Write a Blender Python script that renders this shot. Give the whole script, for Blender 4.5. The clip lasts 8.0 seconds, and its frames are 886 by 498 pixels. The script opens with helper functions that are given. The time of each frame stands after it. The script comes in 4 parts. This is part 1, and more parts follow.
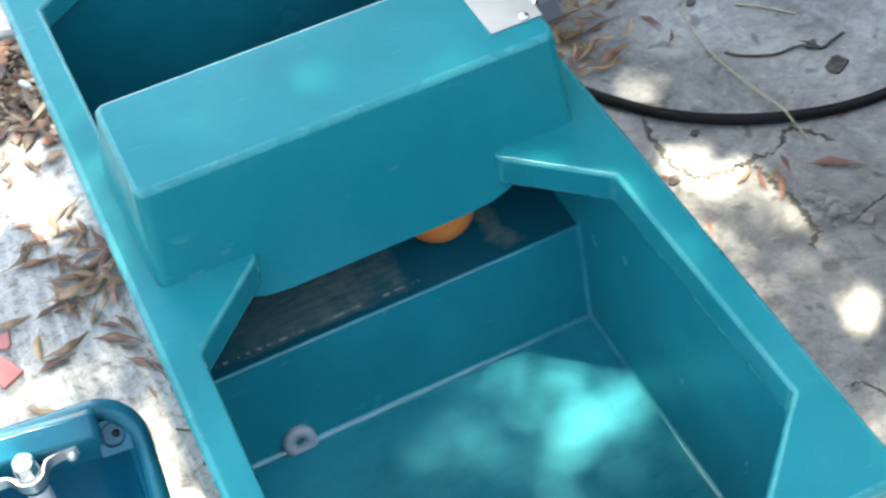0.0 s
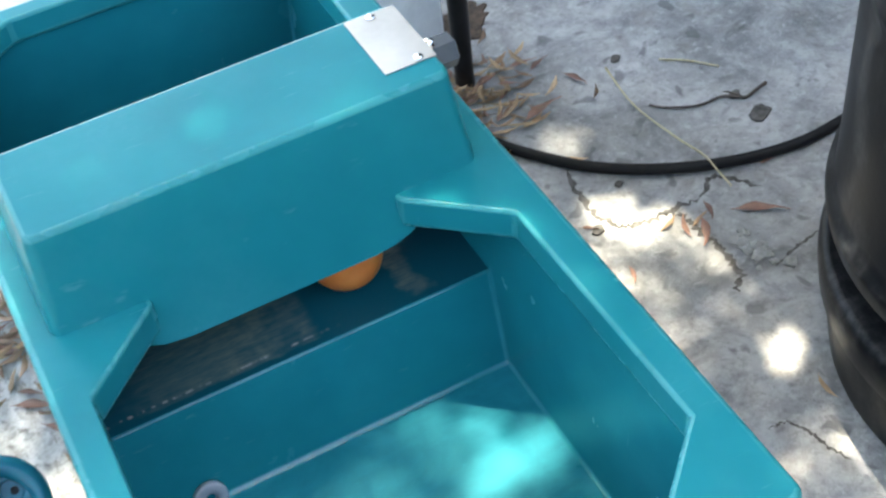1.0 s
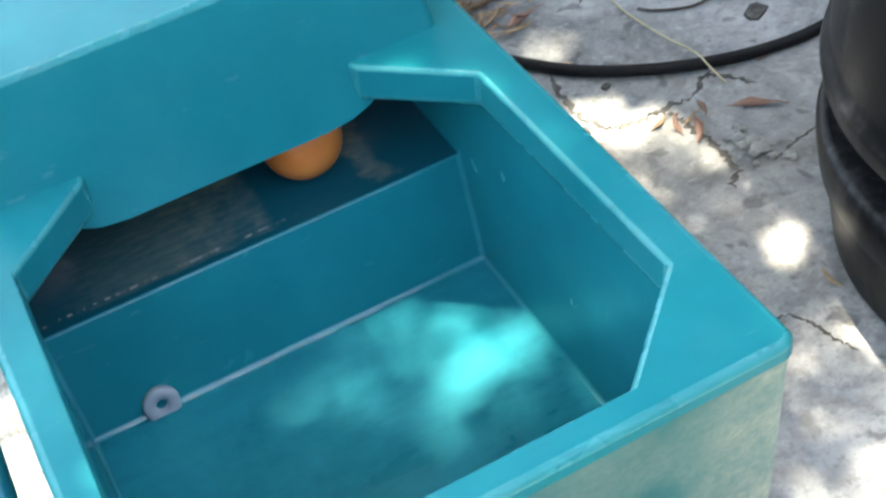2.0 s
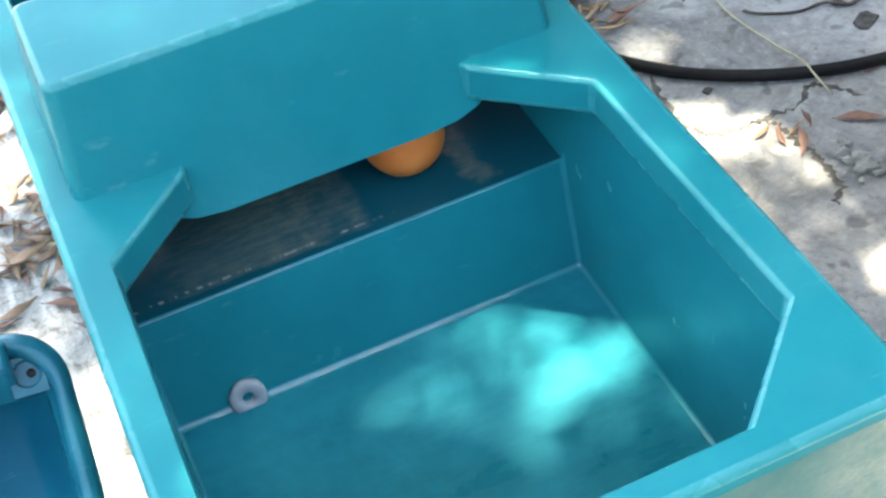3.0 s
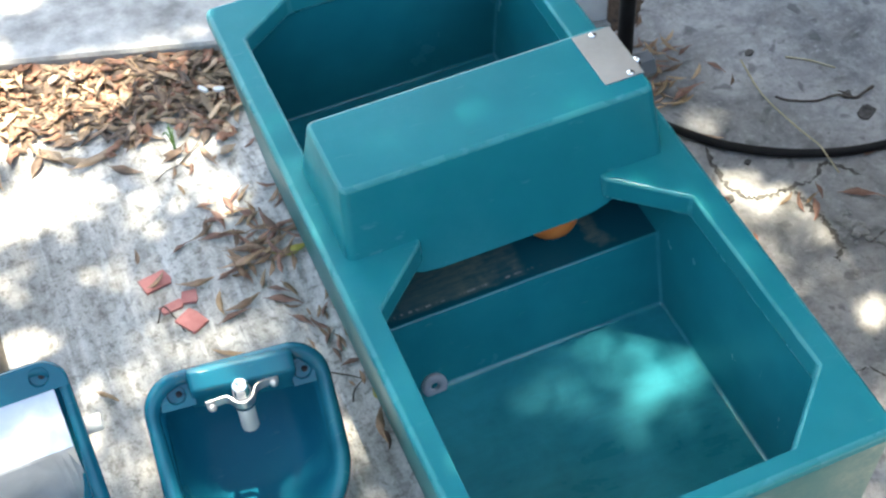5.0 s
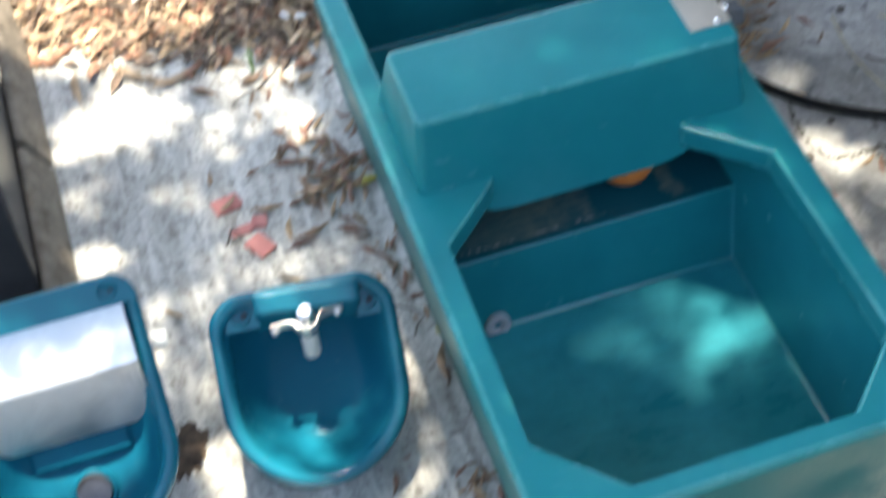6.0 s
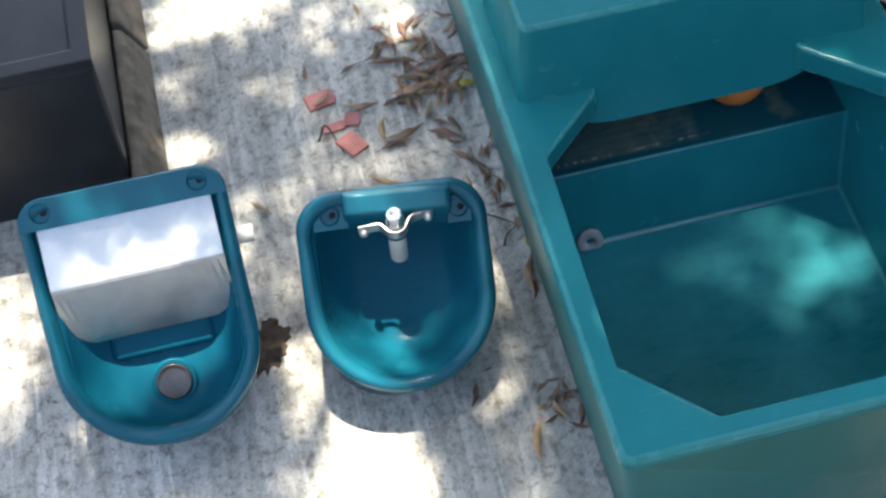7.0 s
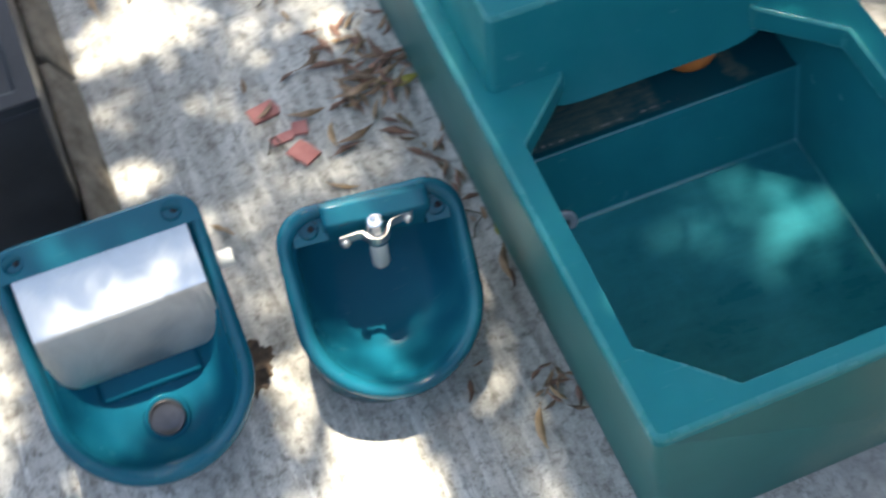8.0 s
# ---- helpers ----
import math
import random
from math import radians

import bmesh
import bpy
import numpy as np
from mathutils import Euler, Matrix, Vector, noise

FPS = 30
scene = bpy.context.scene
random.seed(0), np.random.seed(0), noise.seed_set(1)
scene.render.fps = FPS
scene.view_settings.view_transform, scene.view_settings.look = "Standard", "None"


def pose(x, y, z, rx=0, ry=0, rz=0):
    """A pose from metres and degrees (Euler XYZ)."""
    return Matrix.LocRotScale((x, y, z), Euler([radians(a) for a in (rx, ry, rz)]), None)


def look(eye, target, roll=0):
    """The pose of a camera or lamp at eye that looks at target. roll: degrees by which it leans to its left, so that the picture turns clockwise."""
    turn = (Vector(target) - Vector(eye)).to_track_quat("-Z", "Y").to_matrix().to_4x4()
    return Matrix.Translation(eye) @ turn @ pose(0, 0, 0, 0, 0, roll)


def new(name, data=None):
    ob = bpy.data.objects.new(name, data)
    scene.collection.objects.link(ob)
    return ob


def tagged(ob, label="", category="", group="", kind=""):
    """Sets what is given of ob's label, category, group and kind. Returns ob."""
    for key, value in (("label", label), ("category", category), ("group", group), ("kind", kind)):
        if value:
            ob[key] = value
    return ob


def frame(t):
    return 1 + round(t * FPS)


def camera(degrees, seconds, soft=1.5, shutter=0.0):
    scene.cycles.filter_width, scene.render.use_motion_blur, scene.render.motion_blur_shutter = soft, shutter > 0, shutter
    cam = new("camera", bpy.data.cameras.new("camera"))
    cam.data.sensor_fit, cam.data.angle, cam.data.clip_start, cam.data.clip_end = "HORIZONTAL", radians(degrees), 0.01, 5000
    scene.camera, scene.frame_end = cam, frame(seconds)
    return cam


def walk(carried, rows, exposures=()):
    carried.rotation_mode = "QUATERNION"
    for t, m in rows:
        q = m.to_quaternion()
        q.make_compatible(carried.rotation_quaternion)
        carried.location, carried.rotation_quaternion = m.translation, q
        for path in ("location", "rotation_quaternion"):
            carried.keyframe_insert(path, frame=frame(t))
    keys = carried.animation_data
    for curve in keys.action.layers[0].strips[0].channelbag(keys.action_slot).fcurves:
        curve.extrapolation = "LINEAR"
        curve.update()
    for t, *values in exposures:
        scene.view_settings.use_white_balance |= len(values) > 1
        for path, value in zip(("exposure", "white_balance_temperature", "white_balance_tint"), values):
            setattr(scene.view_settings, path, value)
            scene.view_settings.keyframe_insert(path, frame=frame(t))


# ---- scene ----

# ---------------------------------------------------------------- camera
cam = camera(35.18, 8.0, soft=2.3, shutter=0.5)
PATH = [
    (0, (-0.0314, -0.5254, 1.5903), (0.3234, 0.3678, 0.4387), -6.01),
    (0.5, (-0.0139, -0.5673, 1.6186), (0.3763, 0.3160, 0.4708), -4.66),
    (1, (0.0436, -0.6135, 1.5208), (0.4435, 0.3511, 0.4440), -7.21),
    (1.5, (0.0881, -0.6444, 1.3752), (0.4944, 0.3514, 0.3297), -8.44),
    (1.7, (0.0904, -0.6631, 1.3405), (0.4747, 0.3330, 0.2868), -9.94),
    (2.8, (0.0102, -0.6126, 1.2509), (0.3823, 0.3919, 0.2009), -8.57),
    (3, (0.0503, -0.5881, 1.3110), (0.3755, 0.4089, 0.2385), -8.72),
    (3.5, (-0.0311, -0.5929, 1.5558), (0.2707, 0.2929, 0.3835), -8.04),
    (4, (-0.1658, -0.6853, 1.8219), (0.1135, 0.1550, 0.6111), -9.30),
    (4.2, (-0.2197, -0.7273, 1.9005), (0.0627, 0.0753, 0.6652), -8.35),
    (4.5, (-0.2644, -0.7532, 1.9715), (0.0659, 0.0851, 0.7722), -5.03),
    (4.6, (-0.2807, -0.7678, 1.9966), (0.0632, 0.1058, 0.8267), -4.47),
    (5.8, (-0.2882, -0.7746, 2.0053), (0.0109, 0.1348, 0.8505), -2.53),
    (6, (-0.2884, -0.7729, 1.9884), (-0.0443, 0.1040, 0.7961), -3.79),
    (6.5, (-0.2919, -0.7614, 1.9614), (-0.1043, 0.0716, 0.7281), -4.07),
    (7, (-0.2953, -0.7329, 1.9520), (-0.1610, 0.0879, 0.7037), -5.25),
    (7.5, (-0.3230, -0.6934, 1.9404), (-0.1982, 0.0846, 0.6640), -6.09),
    (8, (-0.4407, -0.6523, 1.9549), (-0.1822, 0.1120, 0.6904), -4.36),
]
EXPOSURES = [(0.0, 3.22, 7400, 4), (1.5, 3.26, 7400, 4), (3.0, 3.57, 7450, 4), (4.5, 2.87, 7400, 5), (6.0, 2.50, 7300, 6), (7.0, 2.08, 7350, 7), (8.0, 2.01, 7450, 7)]
walk(cam, [(t, look(eye, target, roll)) for t, eye, target, roll in PATH], EXPOSURES)

# ---------------------------------------------------------------- world and sun
SUN_X, SUN_Y = -0.02, -0.25  # how far light drifts for every metre that it falls


def build_light():
    world = bpy.data.worlds.new("daylight")
    scene.world = world
    world.use_nodes = True
    nt = world.node_tree
    nt.nodes.clear()
    sky = nt.nodes.new("ShaderNodeTexSky")
    sky.sky_type, sky.sun_disc = "NISHITA", False
    toward = Vector((-SUN_X, -SUN_Y, 1.0)).normalized()
    sky.sun_elevation = math.asin(toward.z)
    sky.sun_rotation = math.atan2(toward.x, toward.y)
    sky.air_density, sky.dust_density = 1.0, 2.0
    back = nt.nodes.new("ShaderNodeBackground")
    back.inputs["Strength"].default_value = 0.15
    out = nt.nodes.new("ShaderNodeOutputWorld")
    nt.links.new(sky.outputs[0], back.inputs[0])
    nt.links.new(back.outputs[0], out.inputs[0])
    data = bpy.data.lights.new("sun", "SUN")
    data.energy, data.angle, data.color = 4.3, radians(0.53), (1.0, 0.95, 0.86)
    sun = new("sun", data)
    sun.matrix_world = look(tuple(toward * 12), (0, 0, 0))


build_light()


# ---------------------------------------------------------------- materials
class Mat:
    """A small builder for node materials in object space."""

    def __init__(self, name, rough=0.5, metal=0.0, spec=0.5):
        self.m = bpy.data.materials.new(name)
        self.m.use_nodes = True
        self.nt = self.m.node_tree
        self.b = self.nt.nodes["Principled BSDF"]
        self.b.inputs["Roughness"].default_value = rough
        self.b.inputs["Metallic"].default_value = metal
        self.b.inputs["Specular IOR Level"].default_value = spec
        self.co = self.nt.nodes.new("ShaderNodeTexCoord").outputs["Object"]

    def node(self, kind, **kw):
        n = self.nt.nodes.new(kind)
        for k, v in kw.items():
            n.inputs[k.replace("_", " ")].default_value = v
        return n

    def link(self, a, b):
        self.nt.links.new(a, b)

    def stretch(self, sx, sy, sz, co=None):
        n = self.node("ShaderNodeMapping")
        n.inputs["Scale"].default_value = (sx, sy, sz)
        self.link(co or self.co, n.inputs["Vector"])
        return n.outputs[0]

    def noise(self, scale, detail=4.0, rough=0.55, co=None, distort=0.0):
        n = self.node("ShaderNodeTexNoise", Scale=scale, Detail=detail, Roughness=rough, Distortion=distort)
        self.link(co or self.co, n.inputs["Vector"])
        return n.outputs[0]

    def ramp(self, fac, stops):
        n = self.node("ShaderNodeValToRGB")
        el = n.color_ramp.elements
        while len(el) < len(stops):
            el.new(0.5)
        for e, (p, c) in zip(el, stops):
            e.position = p
            e.color = (*c, 1) if len(c) == 3 else (c[0], c[0], c[0], 1)
        self.link(fac, n.inputs[0])
        return n.outputs[0]

    def mix(self, fac, a, b, mode="MIX"):
        n = self.node("ShaderNodeMixRGB")
        n.blend_type = mode
        for v, s in ((fac, n.inputs[0]), (a, n.inputs[1]), (b, n.inputs[2])):
            if isinstance(v, (int, float)):
                s.default_value = v
            elif isinstance(v, tuple):
                s.default_value = (*v, 1)
            else:
                self.link(v, s)
        return n.outputs[0]

    def math(self, op, a, b=0.0):
        n = self.node("ShaderNodeMath")
        n.operation = op
        for v, s in ((a, n.inputs[0]), (b, n.inputs[1])):
            if isinstance(v, (int, float)):
                s.default_value = v
            else:
                self.link(v, s)
        return n.outputs[0]

    def axis(self, which, co=None):
        n = self.node("ShaderNodeSeparateXYZ")
        self.link(co or self.co, n.inputs[0])
        return n.outputs[which]

    def color(self, c):
        s = self.b.inputs["Base Color"]
        if isinstance(c, tuple):
            s.default_value = (*c, 1)
        else:
            self.link(c, s)
        return self

    def rough(self, c):
        self.link(c, self.b.inputs["Roughness"])
        return self

    def bump(self, h, strength=0.3, dist=0.002):
        n = self.node("ShaderNodeBump", Strength=strength, Distance=dist)
        self.link(h, n.inputs["Height"])
        self.link(n.outputs[0], self.b.inputs["Normal"])
        return self

    def by_object(self):
        return self.node("ShaderNodeObjectInfo").outputs["Random"]


def plastic(name, dark, light, rough, dust, spec, film=(0.20, 0.29, 0.27), relief=0.06):
    """Rotomoulded polyethylene: a slight mottle, a film of dust, faint scuffs."""
    m = Mat(name, rough, spec=spec)
    mottle = m.mix(m.ramp(m.noise(7, 4), [(0.3, (0,)), (0.7, (1,))]), dark, light)
    patch = m.ramp(m.noise(3.2, 5, 0.65), [(0.45, (0,)), (0.75, (1,))])
    fine = m.ramp(m.noise(160, 3, 0.7), [(0.35, (0.55,)), (0.7, (1,))])
    patch = m.math("MULTIPLY", m.math("MULTIPLY", patch, fine), dust)
    scuff = m.ramp(m.noise(18, 3, 0.6, m.stretch(1, 9, 1)), [(0.66, (0,)), (0.74, (1,))])
    col = m.mix(patch, mottle, film)
    col = m.mix(m.math("MULTIPLY", scuff, 0.10), col, (0.25, 0.42, 0.42))
    m.color(col)
    m.rough(m.ramp(m.noise(11, 4), [(0.3, (rough - 0.05,)), (0.7, (rough + 0.1,))]))
    m.bump(m.noise(420, 2, 0.5), relief, 0.001)
    return m.m


# TEAL and INNER are one plastic, coloured lighter outside and darker inside for shade.
TEAL = plastic("lit_teal_plastic", (0.002, 0.156, 0.178), (0.005, 0.192, 0.214), 0.36, 0.20, 0.11, (0.11, 0.30, 0.33))
# Paler outer edge: wear, plus the edge highlight painted into the colour.
WORN_SHINE = plastic("worn_shiny_teal_edge", (0.010, 0.180, 0.195), (0.026, 0.250, 0.265), 0.26, 0.22, 0.28, (0.30, 0.42, 0.42))
# Paler inner edge: the fillet's highlight painted into the colour.
FILLET = plastic("inner_edge_shine", (0.002, 0.138, 0.168), (0.012, 0.195, 0.228), 0.14, 0.22, 0.75, (0.17, 0.34, 0.37))


def dusty_teal():
    """Teal plastic under a film of pale dirt that lies thick towards one end."""
    m = Mat("dusty_teal_plastic", 0.45, spec=0.15)
    x = m.axis(0)
    base = m.mix(m.ramp(m.noise(7, 4), [(0.3, (0,)), (0.7, (1,))]), (0.008, 0.120, 0.124), (0.014, 0.148, 0.150))
    patch = m.ramp(m.noise(5.5, 5, 0.65), [(0.36, (0.10,)), (0.62, (1,))])
    fine = m.ramp(m.noise(130, 4, 0.7), [(0.35, (0.5,)), (0.65, (1,))])
    end = m.ramp(m.math("ADD", x, m.math("MULTIPLY", m.noise(4, 3), 0.16)), [(0.34, (0.03,)), (0.70, (0.95,))])
    dirt = m.math("MULTIPLY", m.math("MULTIPLY", patch, fine), end)
    m.color(m.mix(dirt, base, (0.50, 0.49, 0.40)))
    m.rough(m.ramp(dirt, [(0.0, (0.38,)), (0.8, (0.8,))]))
    m.bump(m.noise(300, 3, 0.6), 0.08, 0.001)
    return m.m


DUSTY = dusty_teal()
# Darker copy of TEAL: the basin's shade put into its colour.
INNER = plastic("shaded_teal_plastic", (0.0014, 0.138, 0.164), (0.0028, 0.172, 0.200), 0.19, 0.09, 0.17, (0.08, 0.22, 0.22), relief=0.02)


def silted_lit_floor():
    """Basin floor: teal plastic under a dried film of pale silt, in clouds and fine wipe marks, lightened for the
    light that falls on it.
    """
    m = Mat("silted_lit_basin_floor", 0.34, spec=0.14)
    base = m.mix(m.ramp(m.noise(6, 4), [(0.3, (0,)), (0.7, (1,))]), (0.001, 0.118, 0.154), (0.003, 0.150, 0.190))
    cloud = m.ramp(m.noise(9, 6, 0.68, None, 0.5), [(0.40, (0,)), (0.68, (1,))])
    wipe = m.ramp(m.noise(26, 5, 0.65, m.stretch(0.35, 1.4, 1), 0.3), [(0.42, (0,)), (0.66, (1,))])
    fleck = m.ramp(m.noise(48, 2, 0.5, m.stretch(1, 2.2, 1)), [(0.70, (0,)), (0.74, (1,))])
    # Besides silt, the film lightens the floor in place of soft light.
    film = m.math("ADD", m.math("MULTIPLY", cloud, 0.50), m.math("MULTIPLY", wipe, 0.26))
    film = m.math("MAXIMUM", film, m.math("MULTIPLY", fleck, 0.5))
    m.color(m.mix(film, base, (0.008, 0.212, 0.262)))
    m.rough(m.ramp(film, [(0.0, (0.26,)), (0.5, (0.5,))]))
    m.bump(m.noise(380, 2, 0.5), 0.03, 0.001)
    return m.m


FLOOR = silted_lit_floor()
BOWL_TEAL = plastic("glossy_teal_plastic", (0.002, 0.088, 0.140), (0.004, 0.112, 0.166), 0.14, 0.08, 0.27, (0.12, 0.22, 0.24), relief=0.02)
# Darker copy of BOWL_TEAL: the dish's shade put into colour and gloss.
DISH_TEAL = plastic("shaded_dish_teal_plastic", (0.001, 0.078, 0.132), (0.003, 0.104, 0.160), 0.20, 0.05, 0.06, (0.05, 0.17, 0.20), relief=0.02)


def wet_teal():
    """Teal plastic under a film of standing water with brown silt on parts of it; shade and a reflection are put into
    its colour.
    """
    m = Mat("wet_silted_shaded_plastic", 0.20, spec=0.22)
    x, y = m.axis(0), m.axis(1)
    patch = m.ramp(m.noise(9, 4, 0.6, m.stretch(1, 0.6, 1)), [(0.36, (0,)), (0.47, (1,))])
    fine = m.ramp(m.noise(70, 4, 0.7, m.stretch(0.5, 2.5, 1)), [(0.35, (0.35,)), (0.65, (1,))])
    # Brown on both sides of the float also stands in for a reflection.
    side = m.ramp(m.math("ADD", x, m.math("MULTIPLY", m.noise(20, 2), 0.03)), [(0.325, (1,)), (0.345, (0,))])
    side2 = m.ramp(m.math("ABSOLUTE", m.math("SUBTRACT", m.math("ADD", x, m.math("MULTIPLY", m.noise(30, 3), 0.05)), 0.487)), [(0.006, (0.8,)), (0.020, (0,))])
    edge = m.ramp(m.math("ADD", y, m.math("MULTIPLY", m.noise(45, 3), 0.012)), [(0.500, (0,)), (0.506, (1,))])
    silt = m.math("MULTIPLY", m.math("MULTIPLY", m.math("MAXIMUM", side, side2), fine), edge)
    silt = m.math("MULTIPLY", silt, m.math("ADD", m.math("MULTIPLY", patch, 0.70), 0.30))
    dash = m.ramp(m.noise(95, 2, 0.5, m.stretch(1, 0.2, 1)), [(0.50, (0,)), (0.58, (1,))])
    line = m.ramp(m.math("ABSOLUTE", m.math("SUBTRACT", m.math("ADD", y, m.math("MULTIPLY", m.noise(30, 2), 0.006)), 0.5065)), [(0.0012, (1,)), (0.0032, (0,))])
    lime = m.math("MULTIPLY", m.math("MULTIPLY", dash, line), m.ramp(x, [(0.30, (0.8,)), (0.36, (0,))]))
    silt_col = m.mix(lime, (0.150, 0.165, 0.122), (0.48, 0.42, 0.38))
    # Silt thins towards low x, painting that end's shade into the colour.
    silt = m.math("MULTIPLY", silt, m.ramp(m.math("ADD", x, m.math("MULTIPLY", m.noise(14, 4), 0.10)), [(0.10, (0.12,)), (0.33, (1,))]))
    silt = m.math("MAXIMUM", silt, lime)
    # The dark base colour holds the shade under the housing.
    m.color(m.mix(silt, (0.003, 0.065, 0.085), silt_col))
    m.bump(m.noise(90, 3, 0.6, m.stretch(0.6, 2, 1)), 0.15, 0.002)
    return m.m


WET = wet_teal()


def concrete():
    """Broom-finished slab on one side, worn and dusty paving on the other, as one weathered sheet."""
    m = Mat("weathered_concrete", 0.9, spec=0.25)
    x = m.axis(0)
    wob = m.math("ADD", x, m.math("MULTIPLY", m.noise(2.2, 2), 0.05))
    lines = m.noise(34, 4, 0.65, m.stretch(1, 0.13, 1), 0.3)
    rake = m.node("ShaderNodeTexWave", Scale=9.6, Distortion=2.2, Detail=3.0, Detail_Scale=0.6, Detail_Roughness=0.7)
    m.link(m.stretch(1, 0.35, 1), rake.inputs["Vector"])
    worn_rake = m.math("MULTIPLY", rake.outputs[1], m.ramp(m.noise(8, 5, 0.7, m.stretch(1, 0.35, 1)), [(0.36, (0.1,)), (0.62, (1,))]))
    grain = m.noise(210, 5, 0.75)
    pit = m.ramp(m.noise(75, 3, 0.6), [(0.36, (1,)), (0.45, (0,))])
    blot = m.noise(14, 5, 0.65, None, 0.4)
    broom = m.mix(m.ramp(lines, [(0.36, (0,)), (0.62, (1,))]), (0.33, 0.318, 0.296), (0.53, 0.518, 0.49))
    broom = m.mix(m.math("MULTIPLY", worn_rake, 0.45), broom, (0.66, 0.645, 0.61))
    streak = m.math("MULTIPLY", m.ramp(m.noise(46, 3, 0.55, m.stretch(1, 0.055, 1), 0.15), [(0.53, (0,)), (0.63, (1,))]), m.ramp(m.noise(11, 4, 0.7, m.stretch(1, 0.4, 1)), [(0.38, (0.15,)), (0.60, (1,))]))
    broom = m.mix(m.math("MULTIPLY", streak, 0.9), broom, (0.74, 0.73, 0.70))
    grit = m.noise(50, 7, 0.78, m.stretch(1, 0.75, 1), 0.3)
    broom = m.mix(m.ramp(grit, [(0.36, (0.85,)), (0.475, (0,))]), broom, (0.175, 0.160, 0.140))
    broom = m.mix(m.ramp(grit, [(0.52, (0,)), (0.64, (0.7,))]), broom, (0.68, 0.67, 0.64))
    worn = m.mix(m.ramp(m.noise(7, 6, 0.7, None, 0.6), [(0.36, (0,)), (0.60, (1,))]), (0.22, 0.22, 0.222), (0.46, 0.455, 0.445))
    worn = m.mix(m.ramp(blot, [(0.50, (0,)), (0.72, (0.6,))]), worn, (0.155, 0.158, 0.165))
    chalk = m.noise(52, 6, 0.75, None, 0.3)
    worn = m.mix(m.ramp(chalk, [(0.34, (0.5,)), (0.46, (0,))]), worn, (0.16, 0.158, 0.152))
    worn = m.mix(m.ramp(chalk, [(0.54, (0,)), (0.68, (0.5,))]), worn, (0.60, 0.595, 0.58))
    side = m.ramp(wob, [(0.30, (0,)), (0.45, (1,))])
    col = m.mix(side, broom, worn)
    col = m.mix(m.ramp(blot, [(0.34, (0.32,)), (0.46, (0,))]), col, (0.19, 0.17, 0.14))
    col = m.mix(m.math("MULTIPLY", m.ramp(grain, [(0.38, (0.30,)), (0.50, (0,))]), m.math("SUBTRACT", 1.0, m.math("MULTIPLY", side, 0.65))), col, (0.15, 0.142, 0.13))
    col = m.mix(m.math("MULTIPLY", pit, m.math("SUBTRACT", 0.36, m.math("MULTIPLY", side, 0.18))), col, (0.085, 0.08, 0.072))
    spot = m.ramp(m.noise(24, 2, 0.4, None, 0.5), [(0.30, (1,)), (0.36, (0,))])
    col = m.mix(m.math("MULTIPLY", spot, m.math("MULTIPLY", side, 0.6)), col, (0.10, 0.10, 0.10))
    drift = m.ramp(m.noise(1.6, 4, 0.55, None, 0.4), [(0.38, (0.3,)), (0.56, (0,))])
    col = m.mix(drift, col, (0.16, 0.158, 0.152))
    m.color(col)
    h = m.math("ADD", m.math("MULTIPLY", grain, 0.5), m.math("MULTIPLY", m.math("ADD", m.math("MULTIPLY", lines, 0.6), m.math("ADD", m.math("MULTIPLY", worn_rake, 0.6), m.math("MULTIPLY", streak, 0.5))), m.math("SUBTRACT", 1.0, m.math("MULTIPLY", side, 0.8))))
    h = m.math("SUBTRACT", h, m.math("MULTIPLY", pit, 0.5))
    m.bump(h, 0.55, 0.003)
    return m.m


CONCRETE = concrete()


def plain(name, a, b, rough=0.6, metal=0.0, scale=20, bump=0.15, vary=0.0, spec=0.5):
    m = Mat(name, rough, metal, spec)
    col = m.mix(m.ramp(m.noise(scale, 5, 0.62), [(0.32, (0,)), (0.68, (1,))]), a, b)
    if vary:
        shade = m.ramp(m.by_object(), [(0.0, (1 - vary,)), (1.0, (1 + vary,))])
        col = m.mix(1.0, col, shade, "MULTIPLY")
    m.color(col)
    m.bump(m.noise(scale * 9, 3, 0.6), bump, 0.002)
    return m.m


def scuffed():
    """Black plastic with chalky vertical scuffs and dust."""
    m = Mat("scuffed_black_plastic", 0.42, spec=0.15)
    rub = m.ramp(m.noise(16, 5, 0.7, m.stretch(1, 1, 0.35)), [(0.47, (0,)), (0.70, (1,))])
    dust = m.ramp(m.noise(70, 4, 0.7), [(0.35, (0.2,)), (0.7, (1,))])
    m.color(m.mix(m.math("MULTIPLY", m.math("MULTIPLY", rub, dust), 0.7), (0.0045, 0.0048, 0.0058), (0.085, 0.083, 0.080)))
    m.bump(m.noise(120, 3, 0.6), 0.08, 0.002)
    return m.m


# RENDER and PALE: dark and grey tones for the added, unseen light blockers.
RENDER = plain("unseen_dark_render", (0.035, 0.036, 0.032), (0.06, 0.06, 0.054), 0.9, scale=3, bump=0.4, spec=0.2)
PALE = plain("unseen_grey_render", (0.11, 0.11, 0.107), (0.16, 0.16, 0.153), 0.9, scale=3, bump=0.4, spec=0.2)
KERB = plain("dirty_kerb_concrete", (0.085, 0.068, 0.052), (0.20, 0.168, 0.135), 0.9, scale=26, bump=0.5, spec=0.2)
SLAB = plain("step_concrete", (0.20, 0.195, 0.185), (0.50, 0.49, 0.465), 0.9, scale=14, bump=0.5, spec=0.25)
